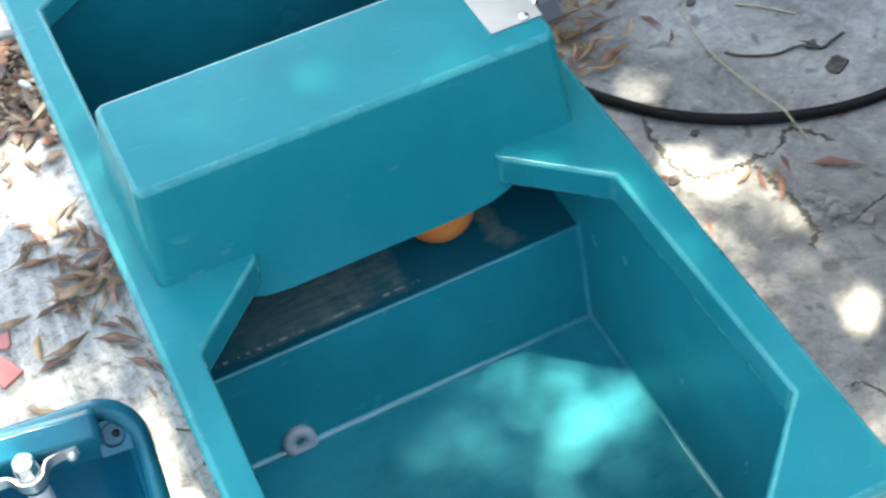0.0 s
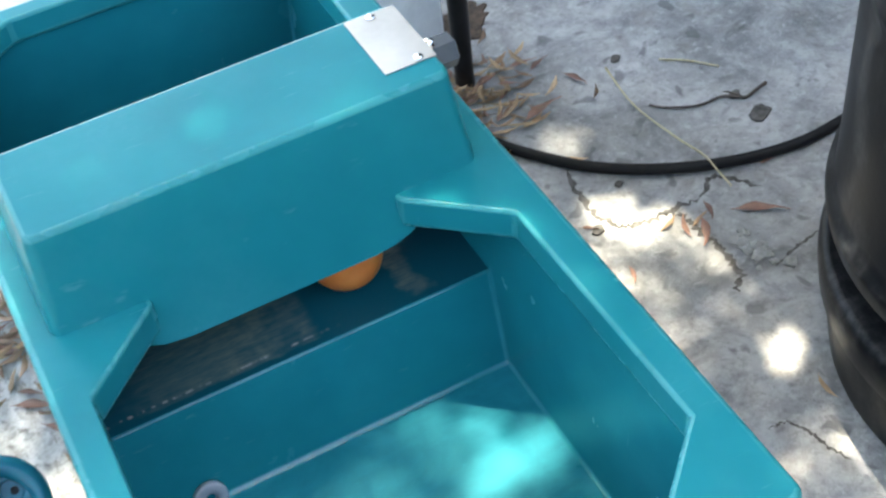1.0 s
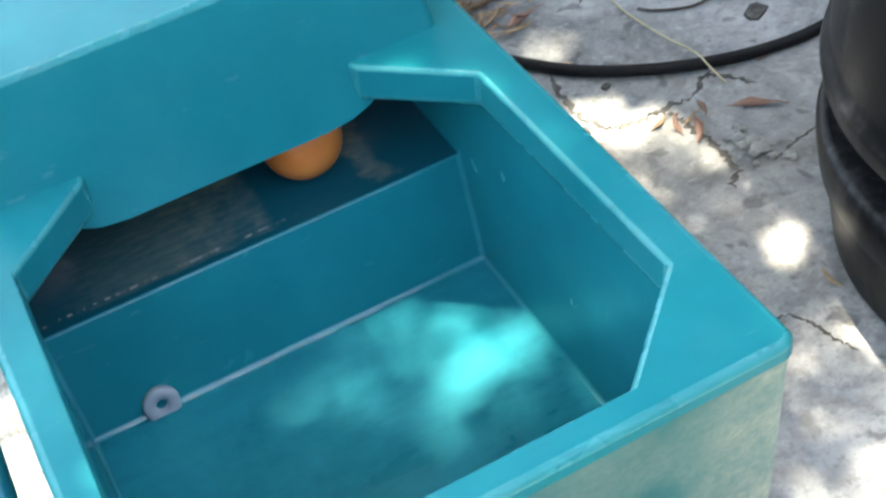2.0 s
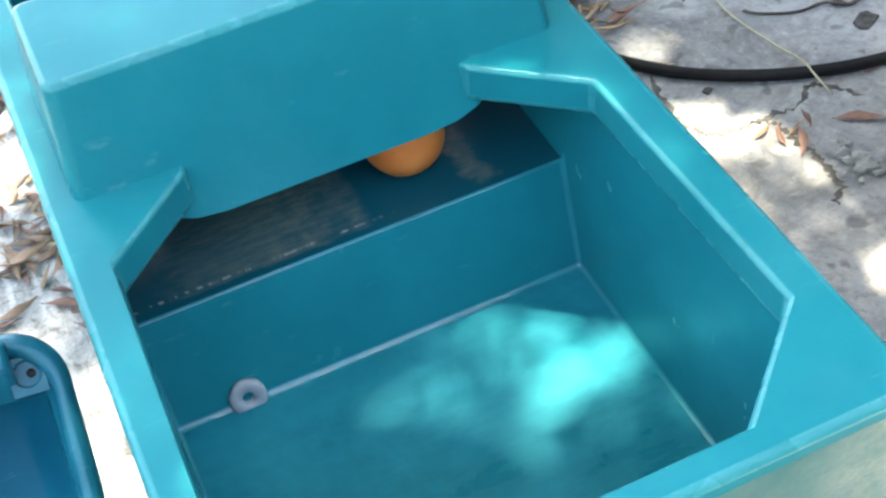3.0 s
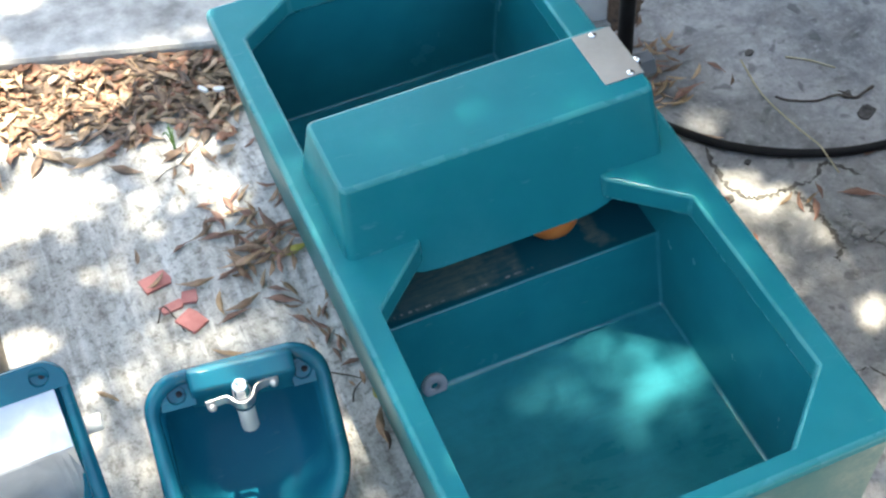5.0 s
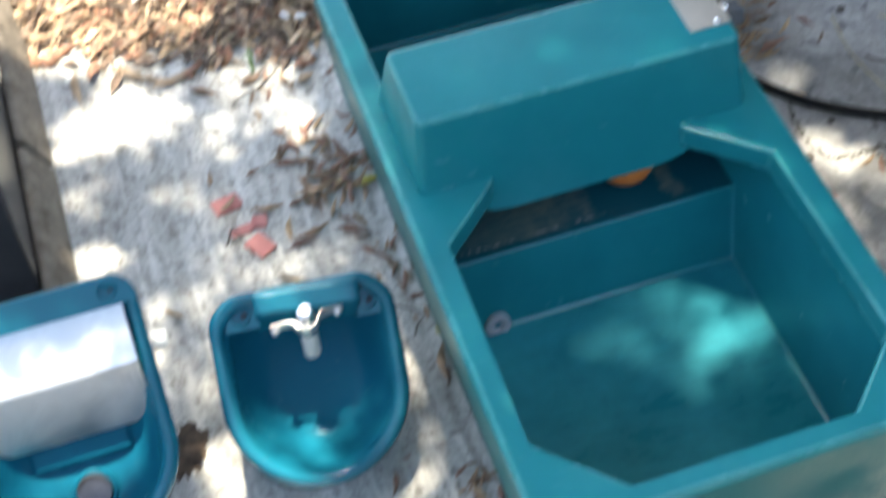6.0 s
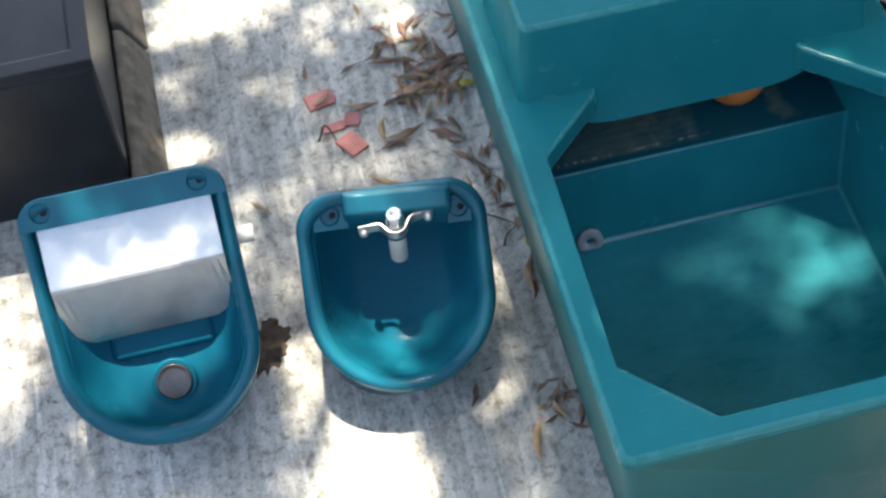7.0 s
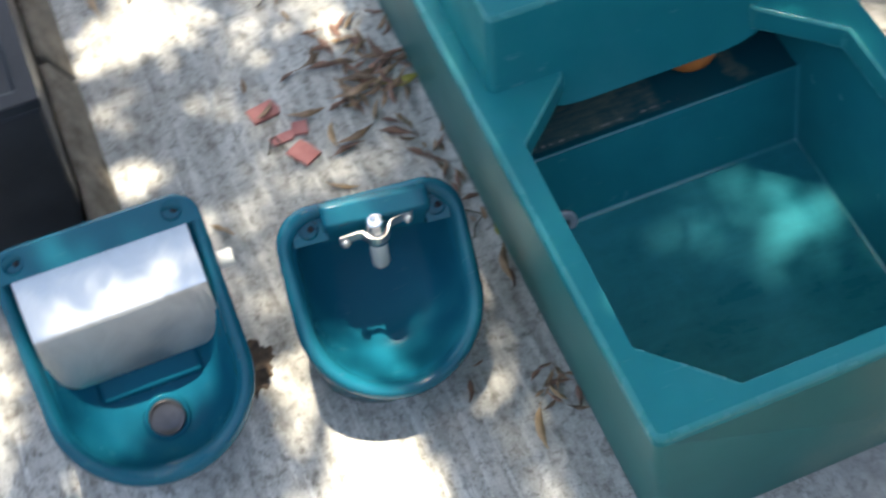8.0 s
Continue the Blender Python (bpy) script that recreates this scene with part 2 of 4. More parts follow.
BLACK = plain("black_plastic", (0.016, 0.018, 0.022), (0.030, 0.032, 0.038), 0.36, scale=8, bump=0.05, spec=0.22)
TANK = scuffed()
PIPE = plain("black_poly_pipe", (0.007, 0.007, 0.008), (0.014, 0.014, 0.015), 0.5, scale=30, bump=0.05, spec=0.2)


def brushed_steel():
    """Folded stainless sheet, with cloudy patches that imitate reflections, and a fine brushed grain."""
    m = Mat("stainless_sheet", 0.4, 1.0)
    # Cloudy tone stands in for reflections, put into colour and roughness.
    reflect_cloud = m.ramp(m.noise(13, 4, 0.6, m.stretch(1, 1, 1), 0.8), [(0.36, (0,)), (0.62, (1,))])
    grain = m.noise(240, 2, 0.5, m.stretch(0.06, 1, 1))
    m.color(m.mix(reflect_cloud, (0.62, 0.632, 0.645), (0.76, 0.77, 0.78)))
    m.rough(m.ramp(m.math("ADD", reflect_cloud, m.math("MULTIPLY", grain, 0.25)), [(0.1, (0.30,)), (1.0, (0.50,))]))
    m.bump(grain, 0.03, 0.0006)
    return m.m


STEEL = brushed_steel()
ALU = plain("dull_aluminium_plate", (0.38, 0.365, 0.33), (0.50, 0.48, 0.44), 0.48, 1.0, scale=8, bump=0.03)
PLATED = plain("dull_plated_metal", (0.46, 0.46, 0.47), (0.62, 0.62, 0.62), 0.36, 0.9, scale=40, bump=0.05)
CHROME = plain("bright_metal", (0.78, 0.78, 0.78), (0.85, 0.85, 0.84), 0.16, 1.0, scale=30, bump=0.02)
WHITE = plain("milky_white_plastic", (0.50, 0.51, 0.49), (0.58, 0.59, 0.57), 0.45, scale=20, bump=0.03)
ORANGE = plain("orange_plastic", (0.68, 0.165, 0.03), (0.76, 0.21, 0.045), 0.42, scale=25, bump=0.05)
GREY = plain("grey_plastic", (0.055, 0.062, 0.068), (0.085, 0.092, 0.10), 0.5, scale=25, bump=0.05)
PLUG = plain("dull_grey_metal", (0.055, 0.055, 0.062), (0.095, 0.092, 0.098), 0.34, 0.6, scale=25, bump=0.03)
DRAIN = plain("pale_grey_plastic", (0.27, 0.28, 0.30), (0.33, 0.34, 0.36), 0.5, scale=25, bump=0.05)
PAINT = plain("weathered_white_paint", (0.74, 0.75, 0.77), (0.86, 0.87, 0.88), 0.7, scale=18, bump=0.3)
CHIP = plain("faded_red_ceramic", (0.44, 0.150, 0.135), (0.54, 0.225, 0.20), 0.8, scale=50, bump=0.3, vary=0.15)
LEAF_A = plain("dry_brown_leaf", (0.15, 0.095, 0.062), (0.36, 0.225, 0.135), 0.7, scale=45, bump=0.4, vary=0.45)
LEAF_B = plain("dry_tan_leaf", (0.25, 0.165, 0.095), (0.46, 0.315, 0.185), 0.7, scale=45, bump=0.4, vary=0.35)
LEAF_C = plain("reddish_dry_leaf", (0.18, 0.098, 0.072), (0.31, 0.170, 0.122), 0.7, scale=45, bump=0.4, vary=0.3)
LEAF_Y = plain("yellow_green_leaf", (0.32, 0.27, 0.04), (0.42, 0.36, 0.08), 0.6, scale=45, bump=0.3)
GRASS = plain("green_blade", (0.05, 0.12, 0.02), (0.09, 0.18, 0.04), 0.6, scale=60, bump=0.1)
STRAW = plain("pale_straw", (0.42, 0.36, 0.22), (0.55, 0.48, 0.32), 0.7, scale=60, bump=0.2)
TWIG = plain("grey_brown_twig", (0.05, 0.04, 0.034), (0.11, 0.09, 0.075), 0.85, scale=80, bump=0.4)
CRACK = plain("dark_dirt", (0.055, 0.052, 0.048), (0.15, 0.142, 0.132), 0.95, scale=60, bump=0.4, spec=0.1)
STAIN = plain("soil_brown", (0.030, 0.019, 0.013), (0.11, 0.072, 0.048), 0.85, scale=70, bump=0.7)
PAPER = plain("white_paper_scrap", (0.52, 0.53, 0.54), (0.66, 0.66, 0.66), 0.8, scale=40, bump=0.2)
BARK = plain("gum_bark", (0.20, 0.16, 0.125), (0.40, 0.34, 0.28), 0.85, scale=6, bump=0.5)
CANOPY = plain("gum_foliage", (0.045, 0.085, 0.025), (0.085, 0.13, 0.045), 0.5, scale=3, bump=0.05)


# ---------------------------------------------------------------- mesh helpers
def finish(name, bm, mat, parent=None, label="", smooth=True, bevel=0.0, segs=3, worn=None):
    bmesh.ops.recalc_face_normals(bm, faces=bm.faces)
    me = bpy.data.meshes.new(name)
    bm.to_mesh(me)
    bm.free()
    me.materials.append(mat)
    ob = new(name, me)
    if smooth:
        me.polygons.foreach_set("use_smooth", [True] * len(me.polygons))
    if bevel:
        mod = ob.modifiers.new("rounded", "BEVEL")
        mod.width, mod.segments, mod.limit_method, mod.angle_limit = bevel, segs, "ANGLE", radians(28)
        mod.harden_normals = True
        # Paler material on the rounded edges, with their highlight painted in.
        if worn:
            me.materials.append(worn)
            mod.material = 1
    if parent:
        ob.parent = parent
    if label:
        ob["label"] = label
    return ob


def even(ob):
    """Keep large flat faces flat in shade beside small rounded edges."""
    ob.data.set_sharp_from_angle(angle=radians(40))
    mod = ob.modifiers.new("even", "WEIGHTED_NORMAL")
    mod.keep_sharp = True
    mod.weight = 100


def part(name, bm, material, parent, label="", **kw):
    return finish(name, bm, material, parent, label, **kw)


def empty(name, x, y, z):
    e = new(name)
    e.location = (x, y, z)
    return e


def hang(ob, parent):
    """Keep a part where it was built while its thing has its origin elsewhere."""
    ob.parent = parent
    ob.matrix_parent_inverse = Matrix.Translation(-Vector(parent.location))
    return ob


def loft(bm, rings, close_first=False, close_last=False):
    rows = [[bm.verts.new(p) for p in ring] for ring in rings]
    n = len(rows[0])
    for a, b in zip(rows, rows[1:]):
        for i in range(n):
            j = (i + 1) % n
            bm.faces.new((a[i], a[j], b[j], b[i]))
    if close_first:
        bm.faces.new(list(reversed(rows[0])))
    if close_last:
        bm.faces.new(rows[-1])
    return rows


def box(bm, x0, x1, y0, y1, z0, z1, m=None):
    r = [[(x0, y0, z), (x1, y0, z), (x1, y1, z), (x0, y1, z)] for z in (z0, z1)]
    if m is not None:
        r = [[m @ Vector(p) for p in ring] for ring in r]
    loft(bm, r, True, True)


def disc_ring(c, axis, r, n, e1=None):
    axis = Vector(axis).normalized()
    e1 = (e1 or (Vector((0, 0, 1)) if abs(axis.z) < 0.9 else Vector((1, 0, 0)))).cross(axis).normalized()
    e2 = axis.cross(e1)
    return [Vector(c) + r * (math.cos(a) * e1 + math.sin(a) * e2) for a in (2 * math.pi * k / n for k in range(n))]


def turned(bm, base, axis, profile, n=32):
    """A solid of revolution from (distance along the axis, radius) pairs."""
    axis = Vector(axis).normalized()
    loft(bm, [disc_ring(Vector(base) + d * axis, axis, r, n) for d, r in profile], True, True)


def tube(bm, pts, radius, n=12):
    pts = [Vector(p) for p in pts]
    rings = []
    for i, p in enumerate(pts):
        d = (pts[min(i + 1, len(pts) - 1)] - pts[max(i - 1, 0)]).normalized()
        r = radius[i] if isinstance(radius, (list, tuple)) else radius
        rings.append(disc_ring(p, d, r, n))
    loft(bm, rings, True, True)


def spline(pts, steps=8):
    """Catmull-Rom points through the given ones."""
    v = [Vector(p) for p in pts]
    v = [2 * v[0] - v[1]] + v + [2 * v[-1] - v[-2]]
    out = []
    for a, b, c, d in zip(v, v[1:], v[2:], v[3:]):
        for k in range(steps):
            t = k / steps
            out.append(0.5 * (2 * b + (c - a) * t + (2 * a - 5 * b + 4 * c - d) * t * t + (3 * b - a - 3 * c + d) * t**3))
    return out + [v[-2]]


# ---------------------------------------------------------------- ground
def build_ground():
    bm = bmesh.new()
    xs = [-300, -40, -6, 6, 40, 300]
    grid = [[bm.verts.new((x, y, 0)) for x in xs] for y in xs]
    for r, s in zip(grid, grid[1:]):
        for i in range(len(xs) - 1):
            bm.faces.new((r[i], r[i + 1], s[i + 1], s[i]))
    ob = finish("ground", bm, CONCRETE, smooth=False)
    tagged(ob, "grey weathered broom-finished concrete paving with stains and grit", "ground", kind="structure")


def build_step():
    """A low raised slab whose edge runs askew behind the trough."""
    a, b = Vector((-2.6, 2.300, 0)), Vector((0.42, 1.338, 0))
    d = (b - a).normalized()
    n = Vector((-d.y, d.x, 0))
    foot = [a, b, b + 1.8 * n, a + 1.8 * n]
    inset = [a + 0.006 * n, b + 0.006 * n - 0.006 * d, b + 1.8 * n, a + 1.8 * n]
    bm = bmesh.new()
    loft(bm, [[(p.x, p.y, -0.02) for p in foot], [(p.x, p.y, 0.040) for p in foot], [(p.x, p.y, 0.047) for p in inset]], True, True)
    tagged(finish("pavement", bm, SLAB, smooth=False), "pale grey raised concrete slab with a shadowed edge", "step", kind="structure")


def build_kerb():
    for y0, y1 in ((0.70, 1.126), (1.136, 1.62)):
        bm = bmesh.new()
        loft(bm, [[(-0.566, y0, 0), (-0.511, y0, 0), (-0.511, y1, 0), (-0.566, y1, 0)],
                  [(-0.566, y0 + 0.003, 0.076), (-0.546, y0 + 0.003, 0.076), (-0.546, y1, 0.076), (-0.566, y1, 0.076)],
                  [(-0.566, y0 + 0.007, 0.084), (-0.554, y0 + 0.007, 0.084), (-0.554, y1 - 0.003, 0.084), (-0.566, y1 - 0.003, 0.084)]], True, True)
        ob = finish("kerb_block", bm, KERB, bevel=0.005)
        tagged(ob, "brownish grey stained concrete kerb block beside a black box", "kerb block", "kerb blocks")


def build_unseen_walls():
    # None of these walls is in view; added to block and balance sky light.
    for name, x0, x1, y0, y1, h, words in (("wall_west_unseen", -6.2, -6.0, -2.55, 9.0, 2.2, "unseen plain grey wall added to limit low sky light"), ("wall_south_unseen", -6.2, 5.0, -2.75, -2.55, 1.9, "unseen plain grey wall added to limit low sky light"),
                                           ("wall_east_unseen", 3.2, 3.4, -2.55, 1.6, 2.4, "unseen plain dark wall added to block light from the east"), ("wall_north_unseen", 1.06, 5.0, 1.60, 1.80, 2.3, "unseen plain dark wall added to darken the far paving")):
        bm = bmesh.new()
        box(bm, x0, x1, y0, y1, 0, h)
        tagged(finish(name, bm, RENDER if name in ("wall_north_unseen", "wall_east_unseen") else PALE, smooth=False), words, "wall", kind="structure")


def build_unseen_eave():
    # Out of view; added to cast shade on the paving beyond the trough.
    bm = bmesh.new()
    box(bm, 1.0, 5.0, 0.84, 1.90, 2.30, 2.40)
    tagged(finish("roof_unseen", bm, RENDER, smooth=False), "unseen dark eave added to shade the far paving", "eave", kind="structure")


build_unseen_walls()
build_unseen_eave()
build_ground()
build_step()
build_kerb()


# ---------------------------------------------------------------- the double water trough
RIM = 0.397
FRONT_HOLE = [(0.144, -0.041), (0.456, -0.041), (0.562, 0.060), (0.558, 0.400), (0.455, 0.491), (0.447, 0.520), (0.153, 0.520), (0.147, 0.491), (0.048, 0.400), (0.041, 0.060)]
BACK_HOLE = [(0.052, 0.722), (0.551, 0.722), (0.553, 1.040), (0.464, 1.111), (0.150, 1.111), (0.050, 1.040)]


def grow(poly, d):
    """Offset a convex outline outwards."""
    out, n = [], len(poly)
    for i in range(n):
        p, q, r = (Vector(poly[k % n]) for k in (i - 1, i, i + 1))
        a, b = (q - p).normalized(), (r - q).normalized()
        na, nb = Vector((a.y, -a.x)), Vector((b.y, -b.x))
        h = (na + nb).normalized()
        out.append(tuple(q + h * d / max(0.3, h.dot(na))))
    return out


def rounded(x0, x1, y0, y1, r, k=6):
    """A rectangle with rounded corners."""
    out = []
    for cx, cy, a0 in ((x0 + r, y0 + r, 180), (x1 - r, y0 + r, 270), (x1 - r, y1 - r, 0), (x0 + r, y1 - r, 90)):
        for i in range(k):
            a = radians(a0 + 90 * i / (k - 1))
            out.append((cx + r * math.cos(a), cy + r * math.sin(a)))
    return out


def at(poly, z):
    return [(x, y, z) for x, y in poly]


def build_trough():
    thing = empty("water_trough", 0.3, 0.53, 0)
    tagged(thing, "teal moulded plastic double water trough with a central float housing", "water trough")
    # outer shell with the rim plate round both openings
    bm = bmesh.new()
    top = rounded(0.006, 0.605, -0.073, 1.147, 0.017)
    foot = rounded(0.056, 0.597, -0.060, 1.128, 0.019)
    waist = rounded(0.011, 0.604, -0.071, 1.145, 0.018)
    loft(bm, [at(foot, 0.0), at(waist, RIM - 0.024), at(top, RIM - 0.020)], True)
    hang(part("outer_wall", bm, DUSTY, None, "dusty teal outer wall", bevel=0.007), thing)
    bm = bmesh.new()
    r = 0.0085
    turn = [(r * (1 - math.cos(radians(a))), RIM - r + r * math.sin(radians(a))) for a in (0, 22, 45, 68, 90)]
    rows = loft(bm, [at(top, RIM - 0.020)] + [at(rounded(0.006 + i, 0.605 - i, -0.073 + i, 1.147 - i, 0.017 - i), z) for i, z in turn])
    for f in bm.faces:
        f.material_index = 1 if f.calc_center_median().z > RIM - r else 0
    edges = [bm.edges.get((rows[-1][i], rows[-1][(i + 1) % len(top)])) for i in range(len(top))]
    for hole, low in ((FRONT_HOLE, 0.356), (BACK_HOLE, 0.360)):
        rings = [at(hole, RIM), at(grow(hole, -0.002), low), at(grow(hole, 0.006), low - 0.006)]
        r = loft(bm, rings)
        edges += [bm.edges.get((r[0][i], r[0][(i + 1) % len(hole)])) for i in range(len(hole))]
    bmesh.ops.triangle_fill(bm, use_beauty=True, use_dissolve=True, edges=edges)
    even(hang(part("rim", bm, TEAL, None, bevel=0.0050, segs=4, worn=WORN_SHINE), thing))
    # inner basins: one profile drawn across, with a raised sill under the housing
    prof = [(-0.052, 0.358), (-0.046, 0.098), (0.433, 0.098), (0.481, 0.224), (0.741, 0.224), (0.790, 0.098), (1.119, 0.098), (1.120, 0.358)]
    bm = bmesh.new()

    def side(z):
        k = (0.358 - z) / 0.26
        return 0.032 + 0.014 * k, 0.567 - 0.017 * k

    left = [bm.verts.new((side(z)[0], y, z)) for y, z in prof]
    right = [bm.verts.new((side(z)[1], y, z)) for y, z in prof]
    for i in range(len(prof) - 1):
        if i != 3:
            bm.faces.new((left[i], right[i], right[i + 1], left[i + 1]))
    for vs in (left, right):
        z = side(0.358)[0 if vs is left else 1]
        t1, t2 = bm.verts.new((z, 0.481, 0.358)), bm.verts.new((z, 0.741, 0.358))
        for ring in ((vs[0], vs[1], vs[2], vs[3], t1), (t1, vs[3], vs[4], t2), (t2, vs[4], vs[5], vs[6], vs[7])):
            bm.faces.new(ring)
    for f in bm.faces:
        f.material_index = 2 if abs(f.calc_center_median().z - 0.098) < 0.001 else 0
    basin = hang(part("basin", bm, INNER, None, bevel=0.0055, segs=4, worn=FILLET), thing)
    basin.data.materials.append(FLOOR)
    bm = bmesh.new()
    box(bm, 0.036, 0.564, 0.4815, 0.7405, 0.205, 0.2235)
    hang(part("sill", bm, WET, None, "wet sill with brown silt and shade put into its colour, under the float housing", bevel=0.0055, segs=4, worn=FILLET), thing)
    # Unseen panel, added to keep rear light off the sill.
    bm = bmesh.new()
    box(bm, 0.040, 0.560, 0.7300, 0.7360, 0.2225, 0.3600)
    hang(part("shade_panel", bm, INNER, None, "unseen teal panel added to darken the sill from behind"), thing)
    # float housing: its faces run on down into the openings and end in a rounded edge
    bm = bmesh.new()
    rings = []
    r = 0.0065
    steps = [(0.333, 0.168, 0.420, 0), (0.336, 0.140, 0.448, 0), (0.343, 0.122, 0.470, 0), (0.358, 0.110, 0.494, 0), (0.380, 0.105, 0.497, 0), (0.390, 0.036, 0.566, 0)]
    steps += [(0.515 - r + r * math.sin(radians(a)), 0.047, 0.556, r * (1 - math.cos(radians(a)))) for a in (0, 22, 45, 68, 90)]
    for z, x0, x1, i in steps:
        y0, y1 = 0.533 - (0.515 - z) * 0.2712 + i, 0.690 + (0.515 - z) * 0.2712 - i
        rings.append(at(rounded(x0 + i, x1 - i, y0, y1, 0.014 - i if z > 0.385 else 0.010), z))
    loft(bm, rings, True, True)
    for f in bm.faces:
        f.material_index = 1 if 0.515 - r < f.calc_center_median().z < 0.51495 else 0
    housing = hang(part("float_housing", bm, TEAL, None), thing)
    housing.data.materials.append(WORN_SHINE)
    even(housing)
    # plate and screws
    bm = bmesh.new()
    box(bm, 0.489, 0.5555, 0.566, 0.682, 0.5150, 0.5172)
    plate = hang(part("cover_plate", bm, ALU, None, "dull bare aluminium plate", bevel=0.0008), thing)
    for x, y in ((0.535, 0.573), (0.521, 0.673)):
        bm = bmesh.new()
        turned(bm, (x, y, 0.5172), (0, 0, 1), [(0, 0.0062), (0.002, 0.006), (0.0035, 0.003)], 16)
        s = part("screw", bm, CHROME, None)
        hang(s, plate)
        s.matrix_parent_inverse = Matrix.Identity(4)
    # inlet valve on the end of the housing
    bm = bmesh.new()
    turned(bm, (0.548, 0.622, 0.470), (1, 0, 0), [(0, 0.018), (0.018, 0.018), (0.019, 0.022), (0.052, 0.022), (0.054, 0.018)], 6)
    hang(part("inlet_nut", bm, GREY, None, "grey plastic inlet nut", smooth=False), thing)
    bm = bmesh.new()
    turned(bm, (0.556, 0.606, 0.500), (1, 0, 0.3), [(0, 0.008), (0.012, 0.008), (0.015, 0.004)], 12)
    hang(part("bolt", bm, CHROME, None), thing)
    # float on its arm
    bm = bmesh.new()
    bmesh.ops.create_uvsphere(bm, u_segments=48, v_segments=24, radius=0.049, matrix=Matrix.Translation((0.399, 0.566, 0.2735)))
    hang(part("float_ball", bm, ORANGE, None, "orange plastic float ball"), thing)
    bm = bmesh.new()
    tube(bm, spline([(0.448, 0.575, 0.285), (0.500, 0.600, 0.315), (0.545, 0.615, 0.360)]), 0.004, 10)
    hang(part("float_arm", bm, CHROME, None, "metal float arm"), thing)
    # drain fitting on the sloping step
    slope = Vector((0, -0.126, 0.048)).normalized()
    c = Vector((0.131, 0.4340, 0.107))
    bm = bmesh.new()
    rings = [disc_ring(c + d * slope, slope, r, 40) for d, r in ((-0.004, 0.0215), (0.005, 0.0215), (0.0075, 0.0195), (0.0075, 0.0085), (0.0055, 0.0072), (-0.004, 0.0072))]
    loft(bm, rings, True, False)
    hang(part("drain_ring", bm, DRAIN, None, "grey plastic drain fitting"), thing)
    bm = bmesh.new()
    turned(bm, c - 0.006 * slope, slope, [(0, 0.007), (0.0035, 0.007)], 24)
    hang(part("drain_hole", bm, PIPE, None), thing)


build_trough()


# ---------------------------------------------------------------- the two wall bowls
def bowl_frame(x, y, z, tilt, twist):
    """Local axes: u across, v up the sloping mouth, n out of it; origin at the middle of the front lip."""
    return pose(x, y, z, tilt, 0, 0) @ pose(0, 0, 0, 0, 0, twist)


def mouth(half, length, n=96, corner=0.045, front=0.95):
    """The outline of a bowl's mouth: a round front, a straight back with rounded corners."""
    r = half * front
    pts = []
    m = n * 5 // 9
    for i in range(m):  # round front from right to left, going under
        a = -math.pi * i / (m - 1)
        pts.append((half * math.cos(a), r + r * math.sin(a)))
    c = corner
    q = (n - m) // 2
    for i in range(q):
        t = (i + 0.5) / q
        a = math.pi - 0.5 * math.pi * t
        pts.append((-half + c + c * math.cos(a), length - c + c * math.sin(a)))
    for i in range(n - m - q):
        t = (i + 0.5) / (n - m - q)
        a = 0.5 * math.pi - 0.5 * math.pi * t
        pts.append((half - c + c * math.cos(a), length - c + c * math.sin(a)))
    return pts


def bowl_shell(thing, m, half, length, depth, deep_at, foot, mat, flat=3.6, steep=0.52, corner=0.045, front=0.95):
    """Rolled rim, dish and outer body, standing on the ground."""
    base = mouth(half, length, corner=corner, front=front)

    def ring(shrink, n, toward):
        out = []
        for u, v in base:
            du, dv = u - 0, v - toward
            d = math.hypot(du, dv)
            s = max(0.0, d - shrink) / d if d > 1e-6 else 0
            out.append(m @ Vector((du * s, toward + dv * s, n)))
        return out

    def scaled(k, n):
        """The mouth's outline shrunk to k at depth n, rounder the deeper it lies."""
        out = []
        soft = max(0.0, 1 - k / k0) ** 0.5 * 0.85
        for u, v in base:
            du, dv = u, v - deep_at
            d = math.hypot(du, dv)
            r = (half if dv < 0 else half * 0.98)
            s = (1 - soft) + soft * r / d
            out.append(m @ Vector((du * s * k, deep_at + dv * s * k, n)))
        return out

    k0 = 1 - 0.026 / half

    bm = bmesh.new()
    lip = [(0.000, -0.014), (-0.001, -0.007), (0.002, -0.0005), (0.007, 0.0045), (0.012, 0.0058), (0.017, 0.0045), (0.022, -0.0005), (0.0245, -0.007), (0.026, -0.016)]
    loft(bm, [ring(s, n, length * 0.5) for s, n in lip])
    hang(part("rim", bm, mat, None), thing)
    bm = bmesh.new()
    prof = []
    for i in range(24):
        t = i / 23
        k = k0 * (1 - t**2.1) if i < 23 else 0.02
        d = -0.016 - (depth - 0.016) * (1 - (k / k0) ** flat) ** steep
        prof.append(scaled(max(k, 0.02), d))
    prof[0] = ring(0.026, -0.016, length * 0.5)
    loft(bm, prof, False, True)
    hang(part("dish", bm, DISH_TEAL, None, "teal dish with shade put into its colour"), thing)
    # body
    bm = bmesh.new()
    rim = ring(0.0, -0.012, length * 0.5)
    under = ring(0.006, -0.030, length * 0.5)
    feet = []
    cu, cv, su, sv = foot
    for u, v in base:
        w = m @ Vector((0, 0, 0))
        feet.append(Vector((w.x + u * su, cv + (v / length - 0.5) * sv, 0.0)))
    mid = [a.lerp(b, 0.55) for a, b in zip(under, feet)]
    mid = [Vector((p.x, p.y, max(0.004, p.z * 0.75))) for p in mid]
    loft(bm, [rim, under, mid, feet], False, True)
    hang(part("shell", bm, mat, None), thing)


